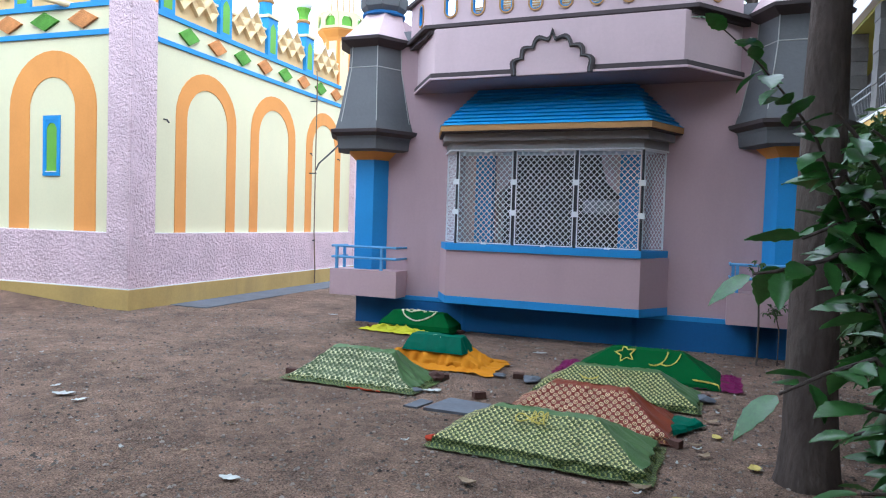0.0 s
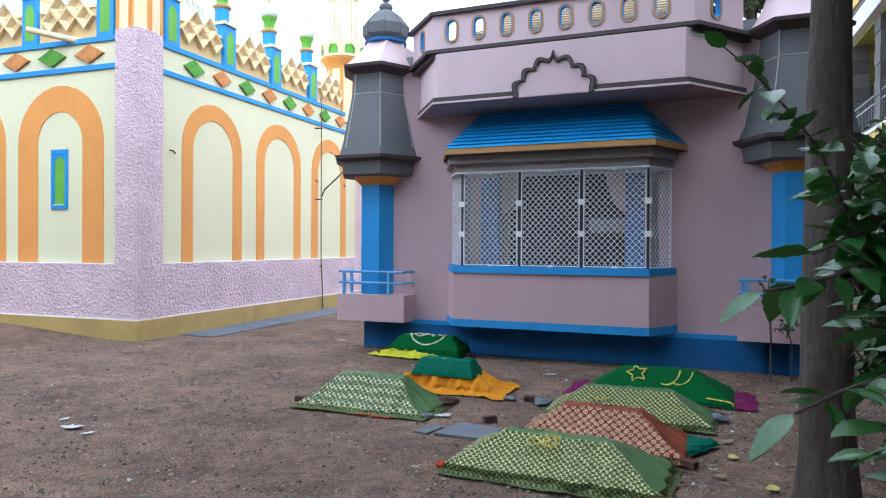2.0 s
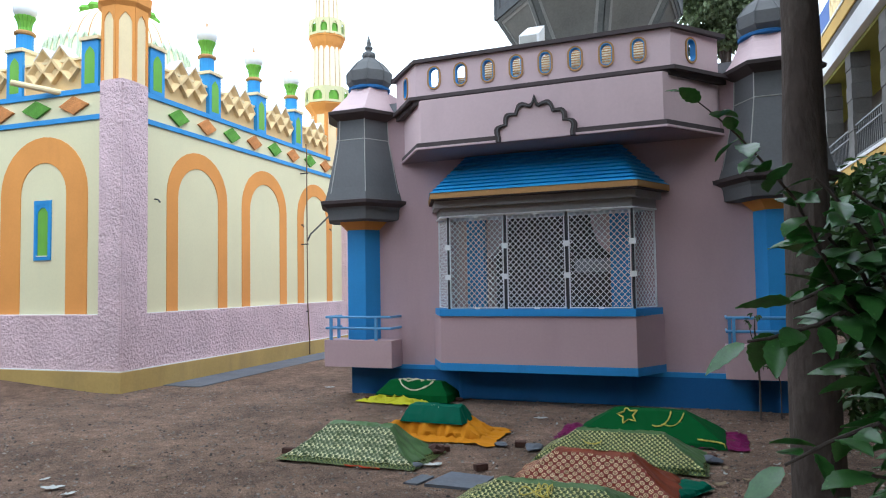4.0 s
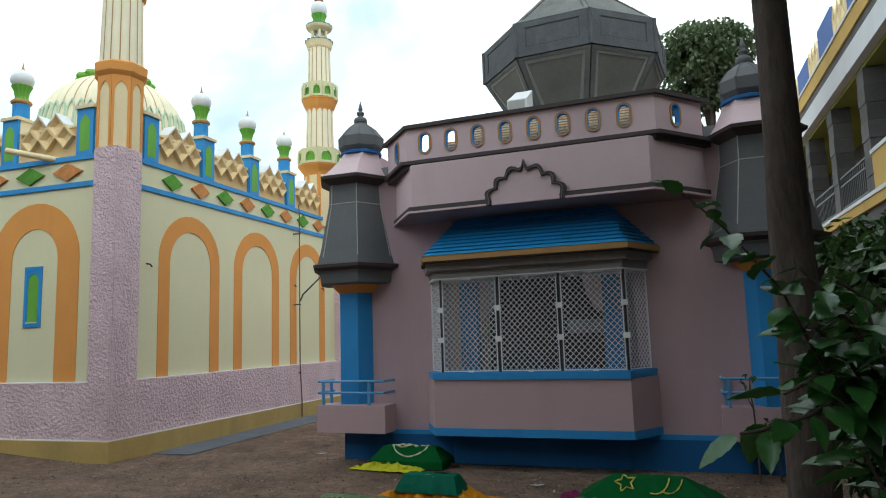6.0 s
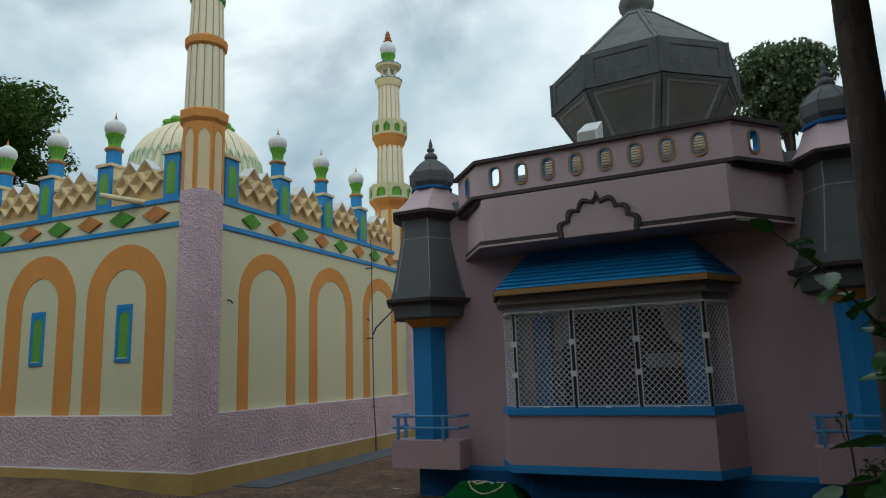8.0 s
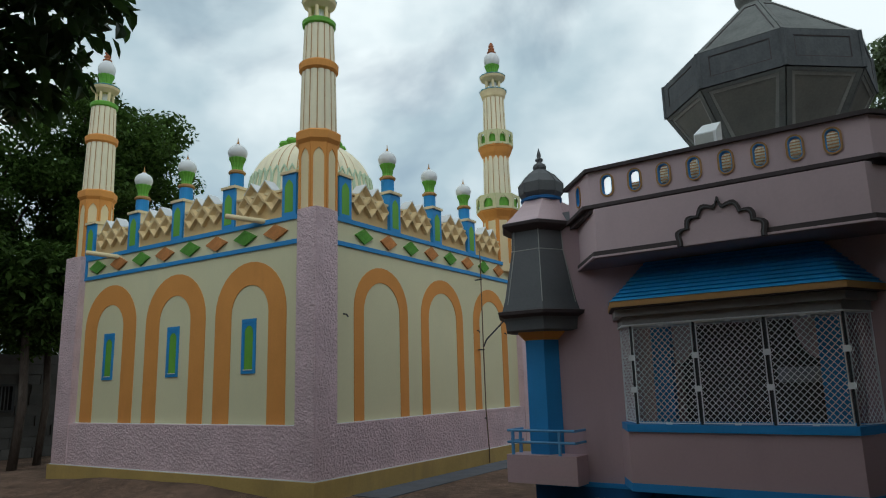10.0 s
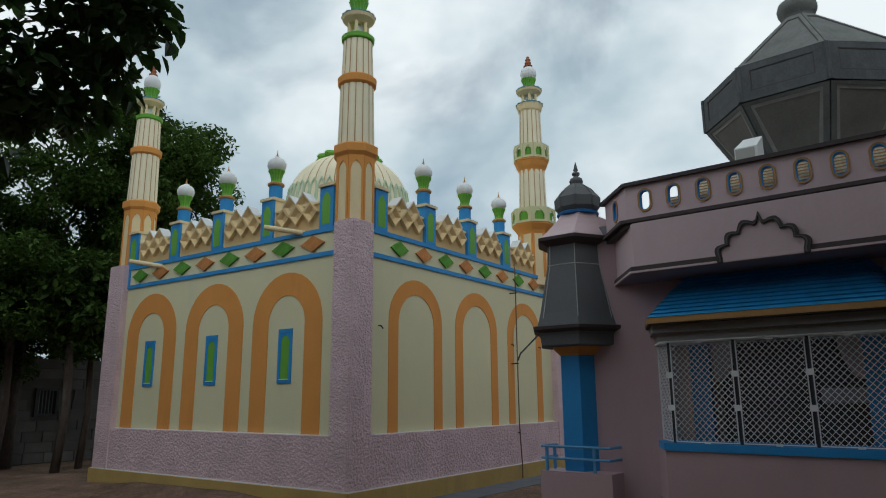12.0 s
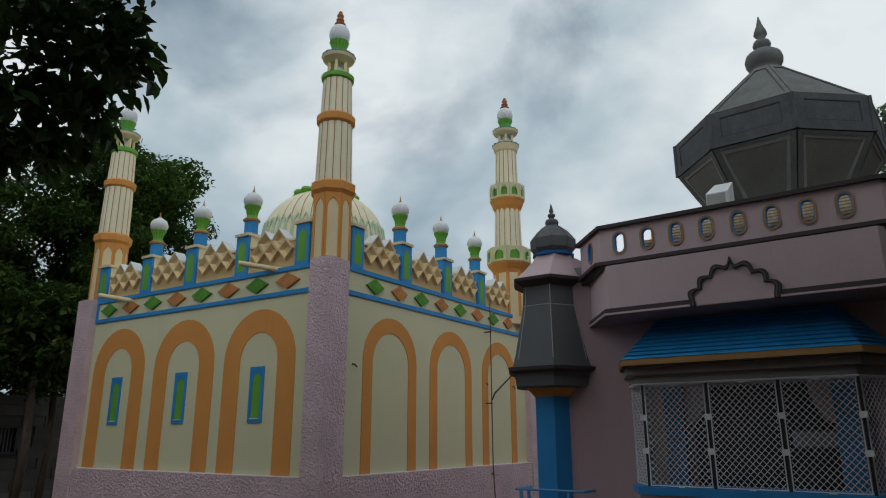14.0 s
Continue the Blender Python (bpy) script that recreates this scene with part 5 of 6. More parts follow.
draped("under_cloth", 1.66, 0.62, 1.45, 0.4, 0.03, 0.02, PURPLE, g5, "magenta cloth showing at both ends", spread=0.07, crumple=0.03, seed=8)
star = []
for k in range(10):
    r = 0.105 if k % 2 == 0 else 0.05
    a = math.pi / 2 + 0.25 + math.pi / 5 * k
    star.append((-0.20 + r * math.cos(a), -0.13 + 0.9 * r * math.sin(a)))
tinsel(star, *A5, g5, closed=True, r=0.007, name="tinsel_star")
tinsel([(0.08 + 0.13 * math.cos(a), -0.06 + 0.17 * math.sin(a)) for a in [-1.9 + 0.2 * i for i in range(10)]], *A5, g5, r=0.008, name="tinsel_crescent")
tinsel([(0.20 + 0.13 * math.cos(a), -0.05 + 0.17 * math.sin(a)) for a in [-2.0 + 0.2 * i for i in range(10)]], *A5, g5, r=0.007, name="tinsel_crescent")
tinsel([(0.45, -0.33), (0.62, -0.345), (0.70, -0.36)], *A5, g5, r=0.009)
g3 = grave("grave under green and silver striped brocade cloth", -2.73, 5.88, -3, 1.24, 0.60, 0.64, 0.14, 0.29, 0.035, [BRO_GREEN2, HEMG, HEM_DARK], 5, 0.075, 0.013, end_band=0.9, folds=3.2, sag=0.08)
for x, y in ((-0.66, -0.30), (0.05, -0.36), (0.20, -0.37)):
    part("red_ribbon", tube([(x - 0.03, y, 0.008), (x + 0.05, y - 0.03, 0.012), (x + 0.10, y + 0.01, 0.008), (x + 0.17, y - 0.015, 0.008)], 0.007, 6), REDCL, g3)

g6 = grave("grave under spread saffron cloth topped with teal cloth", -2.36, 6.95, -4, 1.10, 0.46, 0.64, 0.26, 0.16, 0.03, SAFFRON, 6, 0.17, 0.030, folds=2.0)
draped("top_cloth", 0.68, 0.34, 0.56, 0.16, 0.165, 0.035, TEAL, g6, "teal cotton cloth", spread=0.0, crumple=0.010, seed=11, lift=0.135)
part("white_crescent", tube([(0.0 + 0.06 * math.cos(a), -0.10 + 0.035 * math.sin(a), 0.285 + 0.02 * math.sin(a)) for a in [0.2 + 0.25 * i for i in range(9)]], 0.006, 6), GARLAND, g6)
A7 = (1.04, 0.46, 0.76, 0.15, 0.26, 0.10)
g7 = grave("grave beside the wall under green cloth with a flower garland", -3.32, 8.90, -3, *A7, VELVET, 7, 0.0, 0.006)
for cx, cy, rx, ry, a0, n in ((0.02, -0.02, 0.27, 0.16, -2.95, 14), (-0.10, 0.0, 0.10, 0.08, -3.3, 30), (0.03, -0.06, 0.08, 0.05, -0.5, 22), (-0.20, -0.05, 0.05, 0.045, 0.0, 20), (0.20, 0.02, 0.07, 0.03, -2.5, 12)):
    ring = [(cx + (rx + 0.008 * math.sin(5 * a)) * math.cos(a), cy + (ry + 0.008 * math.cos(4 * a)) * math.sin(a)) for a in [a0 + 0.2 * i for i in range(n)]]
    tinsel(ring, *A7, g7, GARLAND, 0.011, name="garland")
yl = thing("yellow_cloth", "crumpled lemon yellow cotton cloth lying on the earth", "cloth", pose(-3.55, 8.62, 0, 0, 0, -8))
draped("cloth", 0.84, 0.16, 0.5, 0.06, 0.06, 0.02, LEMON, yl, spread=0.10, crumple=0.032, seed=21, folds=1.8)
tq = thing("teal_cloth", "folded teal cloth at the foot of a grave", "cloth", pose(0.05, 5.47, 0, 0, 0, 60))
draped("cloth", 0.46, 0.22, 0.4, 0.14, 0.05, 0.03, TEAL, tq, spread=0.02, crumple=0.01, seed=31)


def brick(x, y, turn, tilt=0.0):
    b = part("brick", box(-0.055, 0.055, -0.03, 0.03, -0.005, 0.045), BRICK, bevel=0.008)
    b.matrix_world = pose(x, y, 0.0, tilt, 0, turn)
    tagged(b, "dark weathered brick at the end of a grave", "brick", group="loose bricks by the graves")


for x, y, a in ((-3.47, 5.82, 10), (-2.06, 6.24, 35), (0.06, 5.03, -30), (0.30, 6.55, 15), (-1.40, 6.62, 12), (0.50, 7.16, -8), (-4.0, 8.8, 0), (-2.72, 7.22, 20), (-1.55, 5.72, 40), (-1.0, 6.95, -20)):
    brick(x, y, a, random.uniform(-4, 4))
STONES = [(-1.58, 6.58, 0.07, 0.4), (-2.1, 6.10, 0.09, 0.8), (-1.25, 6.52, 0.11, 0.4), (-3.97, 8.74, 0.07, 0.6), (0.30, 6.42, 0.10, 0.45), (-2.74, 8.96, 0.06, 0.6), (-2.12, 5.62, 0.08, 0.3), (-3.36, 5.86, 0.06, 0.7)]


def stone(x, y, turn, size, flat, seed):
    """A weathered lump: a rough ball pressed flat, sunk a little into the earth."""
    bm = bmesh.new()
    bmesh.ops.create_icosphere(bm, subdivisions=2, radius=1.0)
    for v in bm.verts:
        k = 1 + 0.35 * noise.noise(v.co * 1.3 + Vector((seed, 0, 0))) + 0.12 * noise.noise(v.co * 3.5 + Vector((0, seed, 0)))
        v.co = Vector((v.co.x * size * k, v.co.y * size * 0.7 * k, max(-0.02, (v.co.z * 0.8 + 0.5) * size * flat * k)))
    ob = part("loose_stone", bm, BRICK if seed % 2 else APRON)
    ob.matrix_world = pose(x, y, ground_height(x, y), 0, 0, turn)
    tagged(ob, "dark weathered lump of stone beside a grave" if seed % 2 else "flat grey piece of stone beside a grave", "stone", group="loose stones by the graves")


for k, (x, y, size, flat) in enumerate(STONES):
    stone(x, y, 37 * k, size, flat, k)
part("red_rag", tube([(-1.56, 4.45, 0.012), (-1.5, 4.40, 0.03), (-1.40, 4.42, 0.02)], [0.02, 0.03, 0.018], 6), REDCL)
tagged(bpy.data.objects["red_rag"], "small red cloth rag beside a grave", "rag")

for name, pts, z in (("stone_slab", [(-1.86, 5.17), (-1.42, 5.15), (-1.38, 5.50), (-1.76, 5.56)], 0.010), ("stone_slab", [(-2.04, 5.18), (-1.92, 5.17), (-1.86, 5.40), (-1.98, 5.44)], 0.004)):
    s = part(name, prism(pts, -0.02, z), APRON, bevel=0.008)
    tagged(s, "flat grey stone slab lying on the earth", "slab", group="loose slabs")


# ---- litter on the earth ----
DRYLEAF = material("dry_leaf", (0.25, 0.185, 0.12), 0.85, 0.25, 20, 90, 0.4, per_object=0.35)
YLEAF = material("yellowed_leaf", (0.45, 0.36, 0.10), 0.75, 0.2, 20, 90, 0.4, per_object=0.2)
PAPER = material("waste_paper", (0.50, 0.51, 0.49), 0.8, 0.12, 10, 60, 0.3, per_object=0.1)


def curled(L, W, curl, n=8, thick=0.0025):
    """A curled, slightly toothed leaf or scrap with thickness."""
    bm = bmesh.new()
    rows = []
    for side in (0, 1):
        line = []
        for i in range(n + 1):
            s = i / n
            w = W / 2 * math.sin(math.pi * min(1, s * 0.96 + 0.02)) ** 0.7 * (1 + 0.12 * (i % 2))
            x = (s - 0.5) * L
            zc = curl * (2 * s - 1) ** 2 + 0.004
            line.append([bm.verts.new((x, k * w, zc + (0.6 * curl * abs(k)) + thick * side + 0.006 * noise.noise((x * 30, k * 5, L * 9)))) for k in (-1 - 0.5 * noise.noise((x * 28, 1, L * 31)), 0, 1 + 0.5 * noise.noise((x * 28, 5, L * 31)))])
        rows.append(line)
    for side, flip in ((0, True), (1, False)):
        for i in range(n):
            for k in (0, 1):
                q = [rows[side][i][k], rows[side][i + 1][k], rows[side][i + 1][k + 1], rows[side][i][k + 1]]
                bm.faces.new(q[::-1] if flip else q)
    for i in range(n):
        for k in (0, 2):
            bm.faces.new((rows[0][i][k], rows[0][i + 1][k], rows[1][i + 1][k], rows[1][i][k]))
    return bm


def litter(name, label, cat, mat, places, L, W, curl, group):
    first = None
    for x, y, a, k in places:
        m = pose(x, y, ground_height(x, y) + 0.002, 0, 0, a) @ Matrix.Scale(k, 4)
        if first is None:
            first = part(name, curled(L, W, curl), mat)
            tagged(first, label, cat, group)
            first.matrix_world = m
        else:
            copy_thing(first, pose(x, y, ground_height(x, y) + 0.002, 0, 0, a)).scale = (k, k, k)


litter("paper_scrap", "crumpled off-white scrap of paper on the earth", "paper", PAPER, [(-4.68, 4.29, 20, 1.2), (-2.35, 3.31, 5, 0.85), (-4.42, 4.20, 60, 0.7), (-5.06, 9.64, 10, 1.0), (-5.0, 4.5, 80, 0.6), (-1.45, 7.95, 15, 1.0), (-1.98, 5.72, 30, 1.0)], 0.16, 0.075, 0.006, "paper scraps")
litter("dry_leaf", "large curled dry brown leaf on the earth", "leaf", DRYLEAF, [(-1.07, 3.79, -15, 1.0), (-0.12, 4.10, 10, 1.1), (0.33, 5.75, 30, 1.0), (0.5, 5.5, 80, 0.9), (0.2, 5.1, 0, 0.8), (0.25, 4.85, 50, 0.9), (0.55, 5.9, 10, 0.8), (-5.24, 5.38, 120, 0.8), (-3.5, 5.42, 20, 0.8), (-4.0, 4.75, 70, 0.6), (-3.0, 4.2, 30, 0.6), (-4.55, 5.0, 10, 0.6), (-1.32, 6.55, 100, 0.7), (1.2, 4.2, 40, 0.9), (1.35, 4.6, 100, 0.8), (1.15, 3.9, 0, 0.9), (0.4, 6.2, 60, 0.7), (-2.9, 3.6, 15, 0.5), (-5.6, 6.2, 50, 0.6)], 0.12, 0.06, 0.014, "dry leaves")
rnd_l = random.Random(41)
spots = [(-1.9, 5.75), (-1.5, 5.85), (-1.25, 5.0), (-2.0, 5.95), (0.35, 6.1), (0.3, 4.95), (-1.6, 6.6), (0.65, 7.5), (-2.6, 5.35), (-1.7, 4.3), (-0.2, 4.05), (0.1, 4.6), (-3.4, 6.2), (-1.2, 7.6), (-4.0, 3.8), (-3.2, 3.4), (0.9, 6.4), (0.6, 5.2), (-5.5, 4.0), (-6.3, 5.4)]
litter("litter_scrap", "small faded scrap of litter on the earth", "litter", PAPER, [(x + rnd_l.uniform(-0.1, 0.1), y + rnd_l.uniform(-0.1, 0.1), rnd_l.uniform(0, 180), rnd_l.uniform(0.5, 1.2)) for x, y in spots], 0.055, 0.03, 0.010, "litter scraps")
litter("yellow_leaf", "fallen yellowed leaf on the earth", "leaf", YLEAF, [(0.55, 4.72, 100, 1.0), (0.36, 5.35, 130, 0.9), (0.1, 4.0, 15, 0.8)], 0.11, 0.075, 0.01, "yellowed leaves")


def pebbles():
    """Loose grit too fine to count."""
    rnd = random.Random(7)
    verts, faces = [], []
    base = [(1, 0, 0), (0, 1, 0), (-1, 0, 0), (0, -1, 0), (0, 0, 0.8), (0.7, 0.7, 0.35), (-0.7, -0.7, 0.35)]
    tris = [(0, 5, 4), (5, 1, 4), (1, 2, 4), (2, 6, 4), (6, 3, 4), (3, 0, 4), (0, 1, 5), (2, 3, 6)]
    for _ in range(42000):
        x, y = rnd.uniform(-9, 2.6), 2.2 + 7.5 * rnd.random() ** 1.3
        r = 0.004 + 0.015 * rnd.random() ** 6
        a = rnd.uniform(0, 6.28)
        o = len(verts)
        z = ground_height(x, y) - 0.008
        for p in base:
            px, py = p[0] * r * rnd.uniform(.7, 1.2), p[1] * r * rnd.uniform(.7, 1.2)
            verts.append((x + px * math.cos(a) - py * math.sin(a), y + px * math.sin(a) + py * math.cos(a), z + p[2] * r))
        faces += [tuple(o + i for i in t) for t in tris]
    me = bpy.data.meshes.new("pebbles")
    me.from_pydata(verts, [], faces)
    grit = material("grit", (0.25, 0.21, 0.17), 0.9, 0.3, 30, 90, 0.2)
    n, l = grit.node_tree.nodes, grit.node_tree.links
    geo = n.new("ShaderNodeNewGeometry")
    rp = n.new("ShaderNodeValToRGB")
    rp.color_ramp.elements[0].color, rp.color_ramp.elements[1].color = (0.05, 0.04, 0.035, 1), (0.34, 0.29, 0.25, 1)
    l.new(geo.outputs["Random Per Island"], rp.inputs[0])
    l.new(rp.outputs[0], n["Principled BSDF"].inputs["Base Color"])
    me.materials.append(grit)
    tagged(new("pebbles", me), "scattered pale and dark grit on the yard", "pebbles", kind="stuff")


pebbles()


# ---- trees and shrubs ----
def leaf_paint(name, base, rough=0.5, trans=0.25, vary=0.35, spec=0.5):
    m = material(name, base, rough, 0.2, 30, 120, 0.0, spec=spec)
    n, l = m.node_tree.nodes, m.node_tree.links
    b = n["Principled BSDF"]
    geo = n.new("ShaderNodeNewGeometry")
    rg = n.new("ShaderNodeMapRange")
    rg.inputs[3].default_value, rg.inputs[4].default_value = 1 - vary, 1 + vary
    l.new(geo.outputs["Random Per Island"], rg.inputs[0])
    hs = n.new("ShaderNodeHueSaturation")
    l.new(rg.outputs[0], hs.inputs["Value"])
    l.new(b.inputs["Base Color"].links[0].from_socket, hs.inputs["Color"])
    l.new(hs.outputs[0], b.inputs["Base Color"])
    tr = n.new("ShaderNodeBsdfTranslucent")
    l.new(hs.outputs[0], tr.inputs[0])
    mx = n.new("ShaderNodeMixShader")
    mx.inputs[0].default_value = trans
    out = n["Material Output"]
    l.new(b.outputs[0], mx.inputs[1])
    l.new(tr.outputs[0], mx.inputs[2])
    l.new(mx.outputs[0], out.inputs[0])
    return m


BARK = material("dark_rough_bark", (0.075, 0.058, 0.05), 0.95, 0.4, 5, 30, 0.7, stain=(0.19, 0.165, 0.14), stain_amount=0.75, dist=0.03, stretch=(1, 1, 0.35))
LEAF_NEEM = leaf_paint("dark_feathery_leaf", (0.062, 0.108, 0.022), 0.7, 0.35, 0.55, 0.2)
LEAF_NEAR = leaf_paint("dark_heart_leaf", (0.045, 0.088, 0.02), 0.45, 0.35, 0.45)
LEAF_FAR = leaf_paint("grey_green_leaf", (0.12, 0.16, 0.075), 0.5, 0.35, 0.5)
LEAF_SHRUB = leaf_paint("glossy_mulberry_leaf", (0.075, 0.22, 0.05), 0.3, 0.4, 0.45, 0.8)


def foliage(name, clumps, count, size, mat, parent, seed, droop=0.3, long=1.0, shell=0.45):
    """One crown of many separate small leaves, gathered in uneven clumps with gaps between."""
    rnd = random.Random(seed)
    verts, faces = [], []
    weights = [c[3] ** 2 for c in clumps]
    for _ in range(count):
        cx, cy, cz, r, *sq = rnd.choices(clumps, weights)[0]
        flat = sq[0] if sq else 0.8
        while True:
            d = Vector((rnd.gauss(0, 1), rnd.gauss(0, 1), rnd.gauss(0, 1))).normalized()
            q = (shell + (1.05 - shell) * rnd.random() ** 0.7)
            p = Vector((cx, cy, cz)) + Vector((d.x * r * q, d.y * r * q, d.z * r * q * flat))
            if noise.noise(p * (1.6 / max(0.4, r))) > -0.12 or rnd.random() < 0.15:
                break
        s = size * rnd.uniform(0.55, 1.25)
        ax = Vector((rnd.uniform(-1, 1), rnd.uniform(-1, 1), rnd.uniform(-1, 0.6) - droop)).normalized()
        side = ax.cross(Vector((rnd.uniform(-.6, .6), rnd.uniform(-.6, .6), 1))).normalized() * s * 0.34
        up = side.cross(ax).normalized() * s * 0.10
        a = ax * s * long
        o = len(verts)
        verts += [p, p + a * 0.35 + side + up, p + a * 0.7 + side * 0.7 + up, p + a, p + a * 0.7 - side * 0.7 + up, p + a * 0.35 - side + up, p + a * 0.5]
        faces += [(o, o + 1, o + 6), (o + 1, o + 2, o + 6), (o + 2, o + 3, o + 6), (o + 3, o + 4, o + 6), (o + 4, o + 5, o + 6), (o + 5, o, o + 6)]
    me = bpy.data.meshes.new(name)
    me.from_pydata([tuple(v) for v in verts], [], faces)
    me.materials.append(mat)
    ob = new(name, me)
    ob.parent = parent
    return tagged(ob, kind="stuff")


def limb(pts, r0, r1, parent, name="limb", n=10, rough=0.0):
    k = len(pts)
    bm = tube(pts, [r0 + (r1 - r0) * i / (k - 1) for i in range(k)], n)
    if rough:
        for v in bm.verts:
            v.co += Vector((noise.noise(v.co * 6), noise.noise(v.co * 6 + Vector((9, 0, 0))), 0)) * rough
    return part(name, bm, BARK, parent, smooth=True)


def tree(label, x, y, trunk, clumps, count, size, mat, seed, long=1.0, droop=0.3, r0=0.2, r1=0.1):
    t = thing("tree", label, "tree", pose(x, y, 0))
    limb(trunk, r0, r1, t, "trunk", 12, 0.02)
    top = Vector(trunk[-1])
    for c in clumps[:9]:
        end = Vector(c[:3])
        mid = (top + end) / 2 + Vector((0, 0, 0.12 * (end - top).length))
        limb([tuple(top - Vector((0, 0, 0.15))), tuple(mid), tuple(end)], r1 * 0.7, r1 * 0.2, t, "limb", 7)
    foliage("crown", clumps, count, size, mat, t, seed, droop, long)
    return t


def ball_of_clumps(seed, centre, spread, n, r):
    rnd = random.Random(seed)
    out = []
    for _ in range(n):
        d = Vector((rnd.gauss(0, 1), rnd.gauss(0, 1), rnd.gauss(0, 1))).normalized() * rnd.random() ** 0.4
        out.append((centre[0] + d.x * spread[0], centre[1] + d.y * spread[1], centre[2] + d.z * spread[2], r * rnd.uniform(0.7, 1.3), 0.75))
    return out


# the trunk in the yard; its unseen crown is spread wide to shade the ground
t = thing("tree", "dark bare tree trunk with rough bark standing in the yard", "tree", pose(0.80, 4.62, 0))
bm = tube([(0.03, 0, -0.1), (0.03, 0, 0.06), (0.025, 0, 0.3), (0.02, 0, 0.8), (0.02, 0, 1.6), (0.02, 0, 2.4), (0.025, 0, 3.2), (0.03, 0, 4.2), (0.02, -0.05, 5.5), (0.1, -0.1, 6.6)],
          [0.215, 0.178, 0.150, 0.138, 0.128, 0.118, 0.104, 0.096, 0.09, 0.085], 28)
for e in range(2):
    bmesh.ops.subdivide_edges(bm, edges=[e2 for e2 in bm.edges if abs((e2.verts[0].co - e2.verts[1].co).z) > 0.25], cuts=4)
for v in bm.verts:
    a = math.atan2(v.co.y, v.co.x)
    k = 1 + 0.10 * noise.noise((math.cos(a) * 2.4, math.sin(a) * 2.4, v.co.z * 1.1)) + 0.05 * noise.noise((math.cos(a) * 7, math.sin(a) * 7, v.co.z * 3))
    v.co.x, v.co.y = v.co.x * k, v.co.y * k
part("trunk", bm, BARK, t, smooth=True)
CR = ball_of_clumps(3, (0.4, -2.6, 8.2), (4.0, 4.0, 1.2), 34, 1.25)
for c in CR[:7]:
    limb([(0.1, -0.1, 6.5), ((c[0] + 0.1) / 2, (c[1] - 0.1) / 2, 7.4), c[:3]], 0.06, 0.015, t, "limb", 7)
# extra unseen clumps, added to darken the shrub and the near yard
CR += [(1.4, -6.1, 7.0, 1.2, 0.8), (2.0, -7.4, 7.5, 1.3, 0.8), (1.6, -4.6, 6.0, 1.0, 0.8), (2.4, -5.6, 6.5, 1.2, 0.8), (2.6, -3.4, 6.4, 1.1, 0.8)]
foliage("crown", CR, 19000, 0.24, LEAF_NEAR, t, 4)

# an overhanging tree beside the camera, its low boughs before the sky
CL = [(1.6, 2.0, 4.45, 0.62, 0.8), (1.98, 2.32, 4.5, 0.40, 0.9), (1.3, 1.6, 3.85, 0.50, 0.8), (1.65, 2.1, 3.78, 0.34, 0.8), (0.8, 1.2, 4.3, 0.8, 0.8), (1.4, 1.5, 5.2, 0.9, 0.8),
      (2.1, 2.35, 5.2, 0.6, 0.8), (0.4, 0.6, 5.2, 1.1, 0.8), (0.9, 0.7, 3.55, 0.55, 0.8), (0.2, -0.5, 6.0, 1.3, 0.8), (2.1, 2.45, 4.2, 0.18, 1.1), (1.8, 2.3, 4.0, 0.28, 1.0), (1.0, 1.75, 3.6, 0.35, 0.8),
      (1.95, 2.5, 4.3, 0.38, 0.8), (1.75, 2.45, 3.95, 0.33, 0.8), (1.6, 2.3, 3.72, 0.30, 0.8), (1.4, 2.1, 3.62, 0.33, 0.8), (1.74, 2.55, 3.88, 0.18, 1.0), (2.05, 2.6, 4.45, 0.25, 0.9), (1.2, 1.8, 3.45, 0.38, 0.8)]
tree("overhanging tree with dark heart-shaped leaves", -6.2, -0.4, [(0, 0, -0.1), (0.05, 0, 1.2), (0.1, 0.1, 2.6), (0.3, 0.4, 3.8)], CL, 8200, 0.13, LEAF_NEAR, 11, 1.05, 0.5, 0.2, 0.11)

# dark trees behind the mosque; last two unseen, added to shade the stone wall
for k, (x, y, zc, sx, sz, n, cnt) in enumerate(((-19.4, 11.6, 8.3, 1.95, 3.2, 34, 38000), (-20.8, 8.7, 6.3, 2.8, 3.7, 44, 54000), (-22.0, 6.0, 6.0, 3.0, 3.8, 34, 28000), (-24.0, 11.8, 6.4, 2.6, 3.2, 22, 12000), (-23.5, 3.2, 5.6, 2.8, 3.8, 26, 12000), (-18.8, 2.6, 5.6, 2.4, 3.0, 30, 16000), (-20.2, -0.4, 5.6, 2.4, 3.0, 26, 12000))):
    cl = ball_of_clumps(50 + k, (0, 0, zc), (sx * 1.12, sx * 1.12, sz * 1.08), int(n * 1.5), 0.72)
    tree("tall dark feathery tree behind the mosque", x, y, [(0, 0, -0.1), (0.1, 0, 1.5), (0, 0.1, zc * 0.6)], cl, cnt, 0.128, LEAF_NEEM, 60 + k, 1.2, 0.1, 0.22, 0.12)
for x, y, w in ((-18.6, 9.0, 0.12), (-19.2, 9.9, 0.10), (-18.4, 10.4, 0.13), (-20.2, 8.2, 0.12)):
    t = thing("tree", "slim dark trunk before the stone wall", "tree", pose(x, y, 0))
    limb([(0, 0, -0.1), (0.08, 0.1, 1.5), (-0.05, 0.1, 3.2), (0.1, 0, 4.6)], w, w * 0.7, t, "trunk", 10, 0.02)
    foliage("crown", ball_of_clumps(int(-x * 10), (0.1, 0, 4.6), (1.0, 1.0, 0.9), 8, 0.6), 2600, 0.2, LEAF_NEEM, t, 80, 0.1, 1.2)
